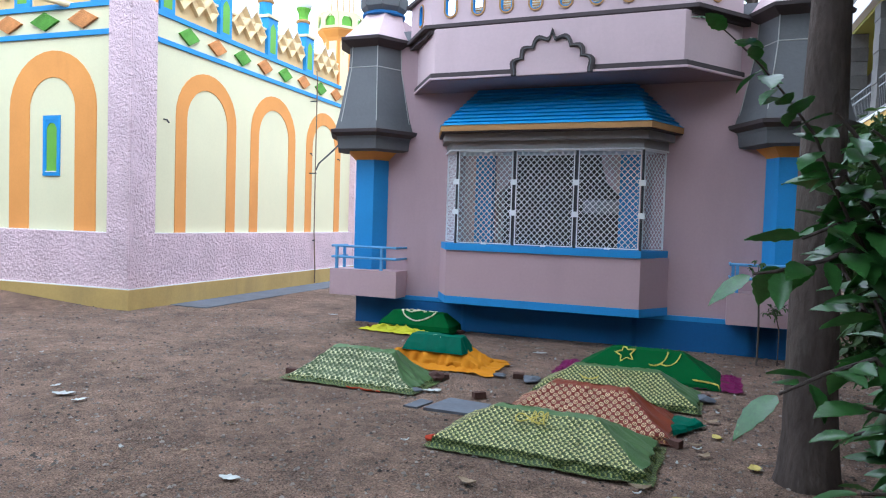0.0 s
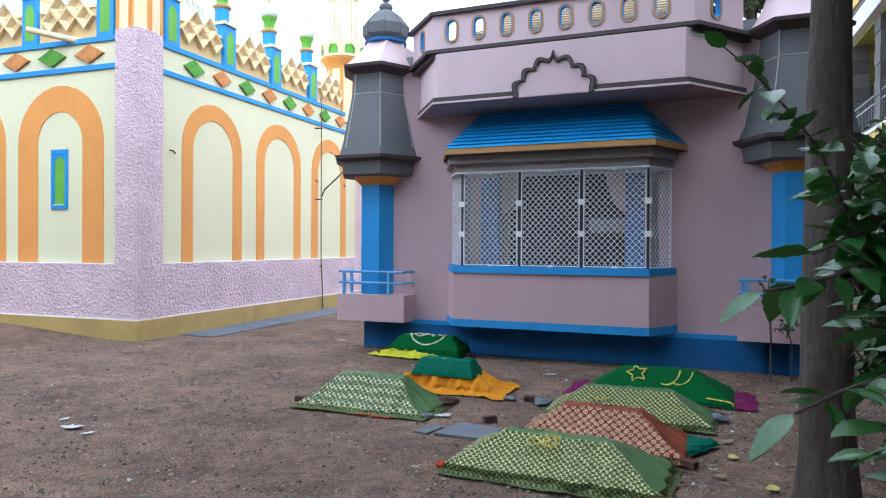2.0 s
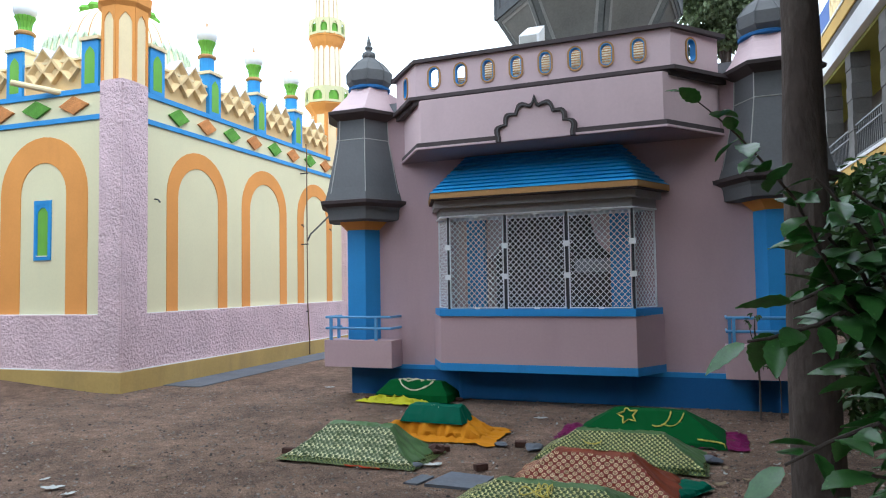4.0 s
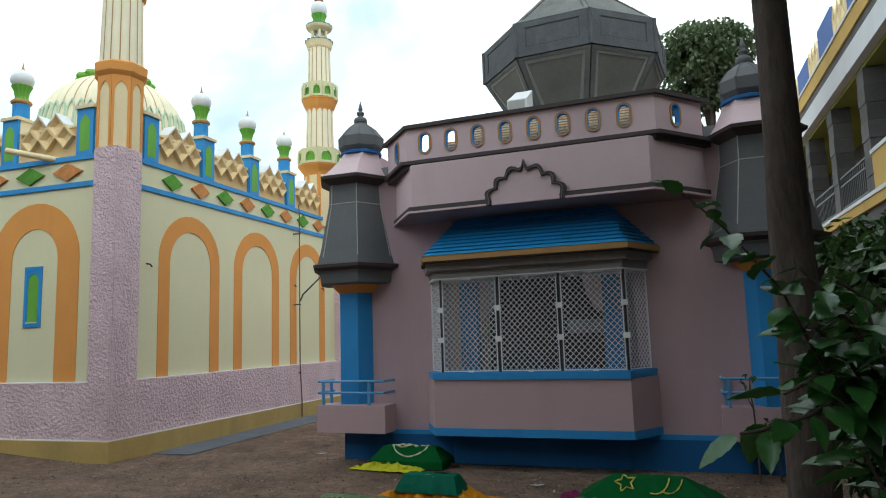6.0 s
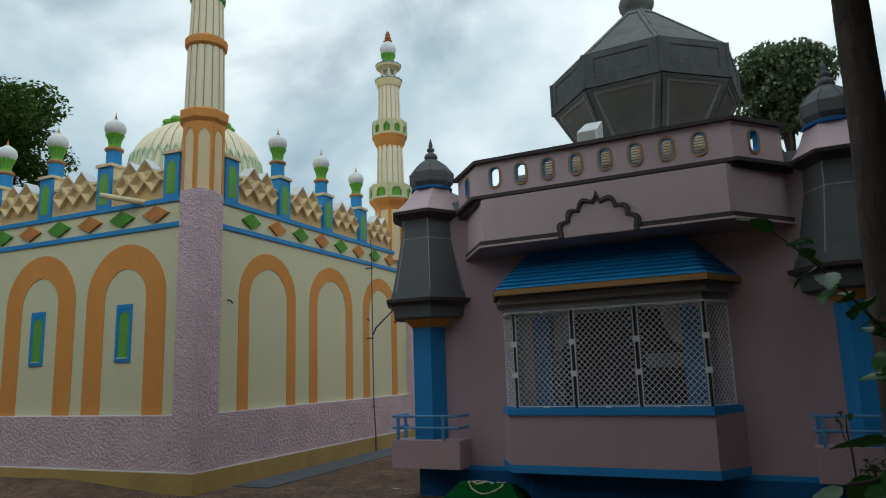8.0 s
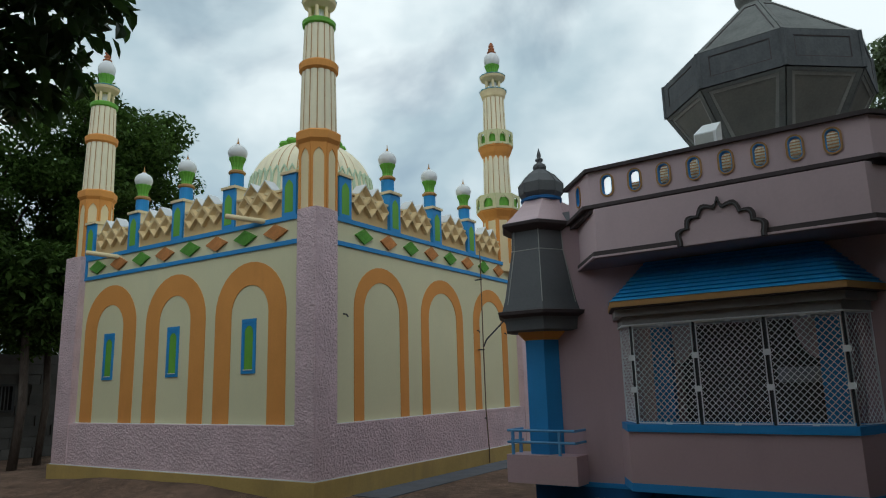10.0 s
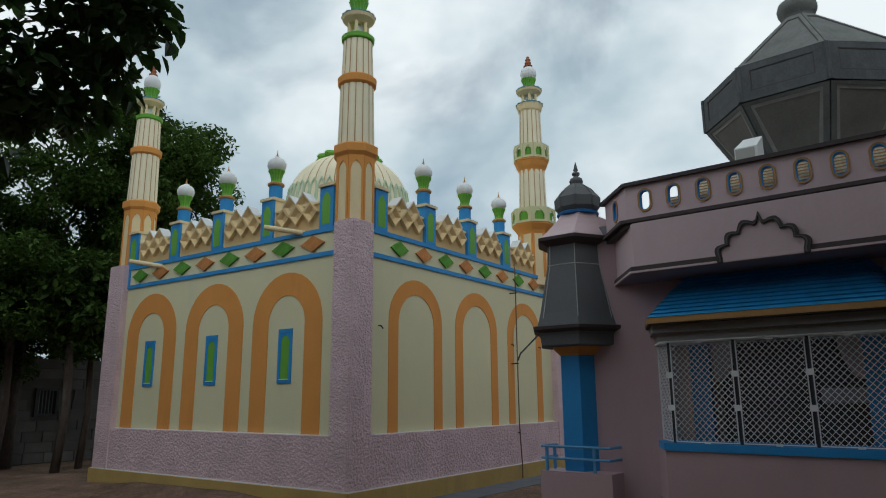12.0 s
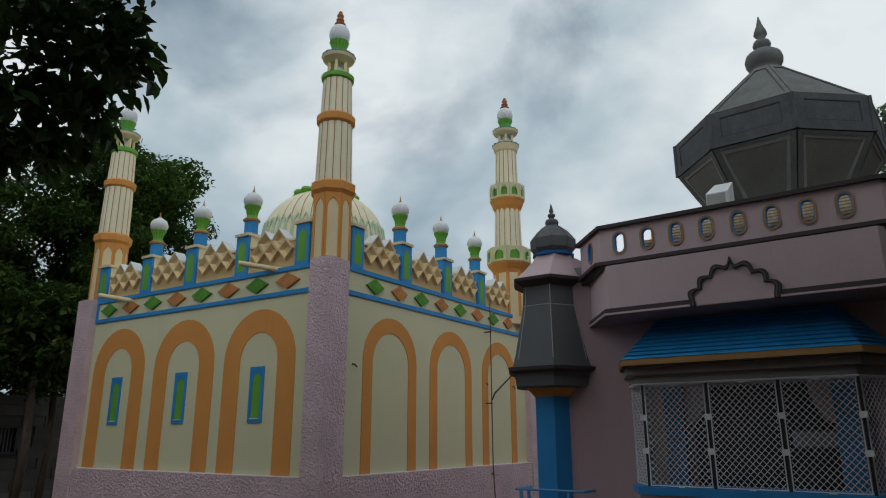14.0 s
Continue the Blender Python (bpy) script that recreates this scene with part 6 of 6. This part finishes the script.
# low growth over the stone wall
LOW = [(0.35 * math.sin(2.3 * k), -5.5 + 0.75 * k, 3.2 + 0.5 * math.sin(1.7 * k), 0.95, 0.9) for k in range(15)]
tree("dark low spreading tree behind the stone wall", -22.9, 9.0, [(0, 0, -0.1), (0.05, 0, 1.2), (0, 0.1, 2.6)], LOW, 12000, 0.17, LEAF_NEEM, 77, 1.1, 0.2, 0.16, 0.1)
# the round-headed tree behind the dome
tree("bushy grey-green tree behind the shrine", 1.45, 17.6, [(0, 0, -0.1), (0.05, 0, 3), (0, 0, 6.2)], ball_of_clumps(70, (0, 0, 8.15), (1.0, 1.0, 1.05), 30, 0.5), 15000, 0.125, LEAF_FAR, 71, 1.0, 0.7, 0.16, 0.1)


def broad_leaf(L, W, fold, bend, n=10):
    """A toothed, folded leaf blade with a raised midrib; it points along +x and has thickness."""
    bm = bmesh.new()
    tiers = []
    for th in (0.0, 0.0016):
        rows = []
        for i in range(n + 1):
            s = i / n
            w = W / 2 * (math.sin(math.pi * s ** 0.72) ** 0.85 if 0 < s < 1 else 0.0) * (1.0 + (0.10 if i % 2 else -0.04))
            x, z = L * s, -bend * s * s
            rows.append([bm.verts.new((x - (0.06 * L if k in (-1, 1) else 0) * (1 - s), k * w, z + fold * abs(k) * w - th + 0.004 * noise.noise((s * 9, k * 3, L * 50)))) for k in (-1, -0.5, 0, 0.5, 1)])
        tiers.append(rows)
    for t_i, rows in enumerate(tiers):
        for i in range(n):
            for k in range(4):
                q = [rows[i][k], rows[i + 1][k], rows[i + 1][k + 1], rows[i][k + 1]]
                bm.faces.new(q if t_i == 0 else q[::-1])
    return bm


def shrub():
    sh = thing("shrub", "leafy shrub with large glossy toothed leaves on arching stems", "shrub", pose(0.98, 2.86, 0))
    base = Vector((0.95, 2.85, 0))
    stems = [
        [(0.95, 2.85, 0), (0.85, 2.75, 0.9), (0.64, 2.62, 1.40), (0.53, 2.54, 1.61), (0.44, 2.53, 1.83), (0.345, 2.53, 1.965), (0.28, 2.53, 2.05), (0.205, 2.52, 2.13), (0.117, 2.53, 2.22)],
        [(0.90, 2.80, 0.4), (0.70, 2.68, 1.2), (0.54, 2.60, 1.56), (0.45, 2.54, 1.52), (0.38, 2.50, 1.49)],
        [(0.88, 2.80, 0.5), (0.70, 2.66, 1.35), (0.54, 2.57, 1.46), (0.45, 2.52, 1.42), (0.30, 2.46, 1.38), (0.235, 2.45, 1.37)],
        [(0.92, 2.82, 0.2), (0.75, 2.6, 0.95), (0.60, 2.48, 1.12), (0.46, 2.43, 1.07), (0.32, 2.38, 1.0)],
        [(0.95, 2.85, 0), (0.85, 2.7, 0.9), (0.72, 2.6, 1.5), (0.66, 2.6, 1.78)],
        [(0.98, 2.83, 0), (0.90, 2.7, 0.8), (0.80, 2.55, 1.3), (0.70, 2.5, 1.62)],
        [(0.95, 2.8, 0), (0.80, 2.6, 0.6), (0.66, 2.48, 0.95), (0.56, 2.4, 0.98)],
        [(0.99, 2.8, 0), (0.86, 2.55, 0.5), (0.68, 2.42, 0.72), (0.56, 2.38, 0.72)],
        [(0.96, 2.85, 0), (0.93, 2.72, 1.1), (0.85, 2.62, 1.8), (0.78, 2.6, 1.95)],
        [(1.0, 2.85, 0), (0.9, 2.62, 0.5), (0.75, 2.5, 0.45), (0.62, 2.42, 0.42)],
        [(0.98, 2.85, 0), (0.84, 2.66, 0.7), (0.68, 2.56, 1.1), (0.60, 2.52, 1.3)],
        [(0.97, 2.88, 0), (0.86, 2.8, 0.9), (0.70, 2.72, 1.5), (0.58, 2.68, 1.62)],
        [(0.97, 2.88, 0), (0.84, 2.8, 0.8), (0.70, 2.75, 1.2), (0.60, 2.70, 1.25)],
        [(0.97, 2.88, 0), (0.84, 2.8, 0.5), (0.70, 2.72, 0.85), (0.60, 2.68, 0.82)],
        [(0.97, 2.88, 0), (0.86, 2.8, 1.0), (0.74, 2.70, 1.75), (0.60, 2.66, 1.86)],
        [(0.97, 2.88, 0), (0.84, 2.8, 0.4), (0.70, 2.74, 0.55), (0.60, 2.70, 0.55)],
        [(0.95, 2.80, 0.3), (0.80, 2.68, 1.2), (0.62, 2.58, 1.70), (0.52, 2.55, 1.84), (0.47, 2.54, 1.90)],
        [(0.90, 2.80, 0.4), (0.74, 2.66, 1.3), (0.60, 2.58, 1.58), (0.50, 2.54, 1.70)],
    ]
    kinds = [broad_leaf(0.15, 0.075, 0.22, 0.02), broad_leaf(0.17, 0.085, 0.12, 0.035), broad_leaf(0.12, 0.062, 0.3, 0.015)]
    meshes = []
    for bm in kinds:
        o = part("leaf", bm, LEAF_SHRUB, sh, smooth=True, recalc=False)
        meshes.append(o)
    rnd = random.Random(19)
    used = set()
    for si, st in enumerate(stems):
        pts = [Vector(p) - Vector((0.035 if si == 0 and i else 0.0, 0, 0)) for i, p in enumerate(st)]
        fine = []
        for a, b in zip(pts, pts[1:]):
            fine += [a.lerp(b, i / 8) for i in range(8)]
        fine.append(pts[-1])
        k = len(fine)
        part("stem", tube([tuple(p - base) for p in fine], [(0.008 if si == 0 else 0.011) - 0.006 * i / k for i in range(k)], 6), BARK, sh)
        total = [0.0]
        for a, b in zip(fine, fine[1:]):
            total.append(total[-1] + (b - a).length)
        d, flip = total[-1], 1
        reach = 0.95 if si < 4 else 1.5
        while d > max(0.0, total[-1] - reach):
            i = max(j for j in range(k) if total[j] <= d)
            p = fine[i]
            way = (fine[min(i + 1, k - 1)] - fine[max(i - 1, 0)]).normalized()
            turn = math.degrees(math.atan2(way.y, way.x)) + flip * (rnd.uniform(45, 135) if si == 0 else rnd.uniform(35, 105) if si < 4 else rnd.uniform(35, 80))
            if d == total[-1]:
                turn = math.degrees(math.atan2(way.y, way.x)) + rnd.uniform(-15, 15)
            which = rnd.randrange(3)
            m = Matrix.Translation(p - base) @ Euler((radians(rnd.uniform(-35, 35)), radians(rnd.uniform(-28, 30) if si == 0 else rnd.uniform(-10, 48)), radians(turn))).to_matrix().to_4x4() @ pose(0.02, 0, 0) @ Matrix.Scale((rnd.uniform(0.8, 1.15) * min(1.0, 0.5 + 2.0 * (total[-1] - d)) if si == 0 else rnd.uniform(0.75, 1.1)) if si < 4 else rnd.uniform(0.7, 1.15), 4)
            if which in used:
                again(meshes[which], m)
            else:
                meshes[which].matrix_local = m
                used.add(which)
            flip = -flip
            d -= rnd.uniform(0.024, 0.038) if si == 0 else rnd.uniform(0.03, 0.05) if si < 4 else rnd.uniform(0.03, 0.055)


shrub()
bush = thing("bush", "dark leafy bush growing in shade beside the trunk", "bush", pose(1.55, 5.6, 0))
for k in range(6):
    limb([(0, 0, 0), (-0.1 + 0.06 * k, 0.1 * (k % 3), 0.7), (-0.5 + 0.25 * k, -0.2 + 0.15 * (k % 3), 1.4)], 0.025, 0.01, bush, "stem", 6)
foliage("crown", ball_of_clumps(90, (0.0, 0.0, 1.5), (0.5, 0.5, 0.85), 22, 0.34), 7500, 0.12, LEAF_NEAR, bush, 91, 0.5, 1.1)

# bush added behind the nearer leaves to stand for the unlit open storey
bush = thing("bush", "tall dark leafy bush added to darken the gap under the ochre house", "bush", pose(2.5, 7.6, 0))
for k in range(6):
    limb([(0, 0, 0), (-0.1 + 0.06 * k, 0.1 * (k % 3), 0.9), (-0.5 + 0.25 * k, -0.2 + 0.15 * (k % 3), 1.9)], 0.03, 0.01, bush, "stem", 6)
foliage("crown", ball_of_clumps(95, (0.0, 0.0, 1.7), (0.8, 0.8, 1.2), 26, 0.42), 9000, 0.13, LEAF_NEAR, bush, 96, 0.5, 1.1)

sapling = thing("sapling", "thin bare sapling with a few small leaves before the balcony", "sapling", pose(0.93, 8.52, 0))
part("stem", tube([(0, 0, -0.02), (0.005, 0, 0.4), (-0.01, 0, 0.8), (-0.03, 0, 1.0), (-0.02, 0, 1.15)], [0.013, 0.012, 0.011, 0.009, 0.005], 6), BARK, sapling)
part("stem", tube([(-0.01, 0, 0.8), (-0.06, 0.02, 0.92), (-0.09, 0.03, 1.08)], [0.009, 0.007, 0.004], 6), BARK, sapling)
part("stem", tube([(0.22, 0.05, 0.0), (0.22, 0.03, 0.4), (0.17, 0, 0.60), (0.08, 0, 0.62)], [0.008, 0.007, 0.005, 0.003], 6), BARK, sapling)
foliage("crown", [(0.16, 0, 0.62, 0.09, 0.7), (0.22, 0, 0.68, 0.07, 0.8), (0.09, 0, 0.60, 0.05, 0.5), (-0.08, 0.02, 1.1, 0.06, 0.8), (-0.02, 0, 1.16, 0.05, 0.8)], 60, 0.06, LEAF_NEAR, sapling, 44, 0.2, 1.3)

# ---- neighbouring buildings ----
OCHRE = material("ochre_yellow_wall_paint", (0.55, 0.36, 0.10), 0.85, 0.1, 0.8, 30, 0.15, stain=(0.3, 0.2, 0.08), stain_amount=0.4)
PARBLUE = material("slate_blue_wall_paint", (0.10, 0.17, 0.42), 0.8, 0.1, 1, 30, 0.12, stain=(0.07, 0.1, 0.2), stain_amount=0.4)
# stone grey lowered so its colour carries part of the trees' shade
BLOCK = material("shade_darkened_stone_block", (0.115, 0.11, 0.105), 0.9, 0.25, 2, 25, 0.4, stain=(0.10, 0.09, 0.085), stain_amount=0.5, per_object=0.2)
WHITEWASH = material("white_beam_paint", (0.66, 0.67, 0.68), 0.8, 0.06, 1, 30, 0.1, stain=(0.45, 0.46, 0.46), stain_amount=0.4)
LIMEGR = material("lime_ceiling_paint", (0.26, 0.28, 0.07), 0.85, 0.12, 1, 30, 0.1)


def gallery_house():
    """A long two-storey house with an open upper gallery between stone columns."""
    h = thing("yellow_building", "ochre house with an open gallery, stone columns and white beam", "building")
    y0, y1 = -7.0, 27.6
    part("lower_wall", box(6.6, 9, y0, y1, -0.1, 4.05), BLOCK, h)
    for y in range(-6, 28, 3):
        part("lower_column", box(4.3, 4.7, y - 0.2, y + 0.2, -0.1, 4.05), BLOCK, h)
    part("lower_end_wall", box(4.3, 6.6, y1 - 0.3, y1, -0.1, 4.05), BLOCK, h)
    part("slab", box(4.22, 9, y0, y1, 4.07, 4.33), OCHRE, h, "ochre floor slab edge")
    part("floor_beam", box(4.30, 9, y0, y1, 3.72, 4.068), BLOCK, h)
    part("slab_edge", box(4.19, 4.25, y0, y1, 4.28, 4.36), WHITEWASH, h)
    part("back_wall", box(5.9, 9, y0, y1, 4.33, 7.0), BLOCK, h, "dim grey stone rear wall")
    part("gallery_end_wall", box(4.3, 5.9, y1 - 0.3, y1, 4.33, 6.97), BLOCK, h)
    part("ceiling_panel", box(4.3, 5.9, y0, y1, 6.97, 7.06), LIMEGR, h, "lime green gallery ceiling")
    part("beam", box(4.12, 9, y0, y1, 7.06, 7.55), WHITEWASH, h, "white painted beam")
    part("stone_band", box(4.20, 9, y0, y1, 7.55, 7.84), BLOCK, h)
    part("yellow_band", box(4.16, 9, y0, y1, 7.84, 8.22), OCHRE, h, "ochre band")
    part("band_edge", box(4.13, 4.2, y0, y1, 8.20, 8.26), WHITEWASH, h)
    y = 27.3
    k = 0
    while y > 8:
        for z in range(7):
            j = 0.012 * ((z + k) % 2)
            part("column_block", box(4.26 - j, 4.66 + j, y - 0.25 - j, y + 0.25 + j, 4.34 + 0.375 * z, 4.34 + 0.375 * z + 0.365), BLOCK, h)
        # stretches of railing or solid balustrade between the columns
        a, b = y - 2.55, y - 0.3
        if k == 4:
            part("balustrade", box(4.24, 4.36, a, b, 4.34, 5.12), OCHRE, h, "solid ochre balustrade")
            part("balustrade_edge", box(4.21, 4.39, a, b, 5.10, 5.18), WHITEWASH, h)
        else:
            for z in (4.45, 4.98, 5.18):
                part("rail", box(4.28, 4.32, a, b, z - 0.02, z + 0.02), DARKSTEEL, h)
            for i in range(15):
                yy = a + (b - a) * (i + 0.5) / 15
                part("baluster", box(4.29, 4.31, yy - 0.012, yy + 0.012, 4.36, 5.18), DARKSTEEL, h)
        # parapet above: blue field and cream fretwork
        part("parapet_field", box(4.2, 4.34, y - 1.4, y + 0.1, 8.22, 8.95 + 0.15 * (k % 2)), PARBLUE, h, "slate blue parapet panel")
        for i in range(3):
            yy = y - 1.65 - 0.38 * i
            fr = ring_slab([(-0.17, 8.24), (-0.17, 8.75), (0, 9.0), (0.17, 8.75), (0.17, 8.24)], [(-0.10, 8.32), (-0.10, 8.70), (0, 8.85), (0.10, 8.70), (0.10, 8.32)], -0.06, 0.06)
            part("fretwork", fr, CREAM2, h, "cream pierced fretwork", m=pose(4.25, yy, 0, 0, 0, 90))
        y -= 2.85
        k += 1


gallery_house()


def stone_wall():
    """A dim wall of stone courses with a barred window, far behind the trees."""
    w = thing("stone_wall", "dim grey stone block wall with a small barred window", "wall", pose(-21.6, 4.0, 0, 0, 0, 90))
    part("core", box(0, 5.75, 0.05, 0.3, -0.1, 2.9), BLOCK, w)
    # plate behind the bars gives the opening its inner shade by colour
    part("window_back", box(5.7, 6.4, 0.32, 0.36, 1.3, 2.2), DARKSTEEL, w, "dark plate standing for the unlit window opening")
    part("core", box(6.35, 12.5, 0.05, 0.3, -0.1, 2.9), BLOCK, w)
    part("core", box(5.75, 6.35, 0.05, 0.3, -0.1, 1.35), BLOCK, w)
    part("core", box(5.75, 6.35, 0.05, 0.3, 2.1, 2.9), BLOCK, w)
    rnd = random.Random(5)
    z = 0.0
    while z < 2.85:
        x = -rnd.uniform(0, 0.5)
        while x < 12.4:
            ln = rnd.uniform(0.5, 0.9)
            a, b = max(0.02, x), min(12.48, x + ln - 0.02)
            if b - a > 0.1 and not (z + 0.3 > 1.3 and z < 2.12 and b > 5.7 and a < 6.4):
                part("stone", box(a, b, -rnd.uniform(0, 0.03), 0.06, z + 0.01, z + 0.29), BLOCK, w)
            x += ln
        z += 0.3
    win = part("window_frame", ring_slab([(5.72, 1.32), (5.72, 2.13), (6.38, 2.13), (6.38, 1.32)], [(5.79, 1.39), (5.79, 2.06), (6.31, 2.06), (6.31, 1.39)], -0.02, 0.2), DARKSTEEL, w, "dark window frame")
    for i in range(5):
        x = 5.86 + 0.095 * i
        part("bar", box(x - 0.012, x + 0.012, 0.05, 0.075, 1.38, 2.07), CONCRETE, win, "grey window bar")
    # a low tin eave over the wall's end
    part("tin_eave", box(-2.5, 3.6, -0.9, 0.2, 2.30, 2.36), CONCRETE, w, "thin grey eave")


stone_wall()


def far_house():
    h = thing("far_house", "cream house with a railed balcony behind the trees", "house")
    part("wall", box(-32, -27, 1.0, 11.0, -0.1, 7.5), CREAM, h)
    part("lower_wall", box(-26.99, -26.9, 1.0, 11.0, -0.1, 3.6), TANBR, h, "red-brown lower wall")
    part("balcony_slab", box(-27, -25.9, 2.0, 10.6, 3.6, 3.8), CREAM2, h)
    for z in (3.95, 4.6):
        part("rail", box(-25.95, -25.9, 2.0, 10.6, z, z + 0.05), DARKSTEEL, h)
    for i in range(30):
        y = 2.05 + 0.29 * i
        part("baluster", box(-25.94, -25.91, y, y + 0.03, 3.8, 4.6), DARKSTEEL, h)
    for y in (3.0, 6.0, 9.0):
        part("window", box(-26.99, -26.95, y, y + 1.0, 4.2, 6.0), DARKSTEEL, h, "dark window")


far_house()

# unseen walls added behind the camera to keep sky light off the yard
wall = part("wall_south", box(-28, 4.2, -6.3, -6.0, -0.1, 8.0), BLOCK)
tagged(wall, "plain unseen wall added to block sky light", "wall", kind="structure")
# added backdrop in place of dark foliage and shade, hiding bright sky
wall = part("wall_north", box(1.2, 4.25, 23.0, 23.3, -0.1, 4.6), BLOCK)
tagged(wall, "added backdrop wall that keeps the gap behind the shrine dark", "wall", kind="structure")
wall = part("wall_west", box(-28.3, -28.0, -6.3, 0.8, -0.1, 7.0), BLOCK)
tagged(wall, "plain unseen wall added to block sky light", "wall", kind="structure")
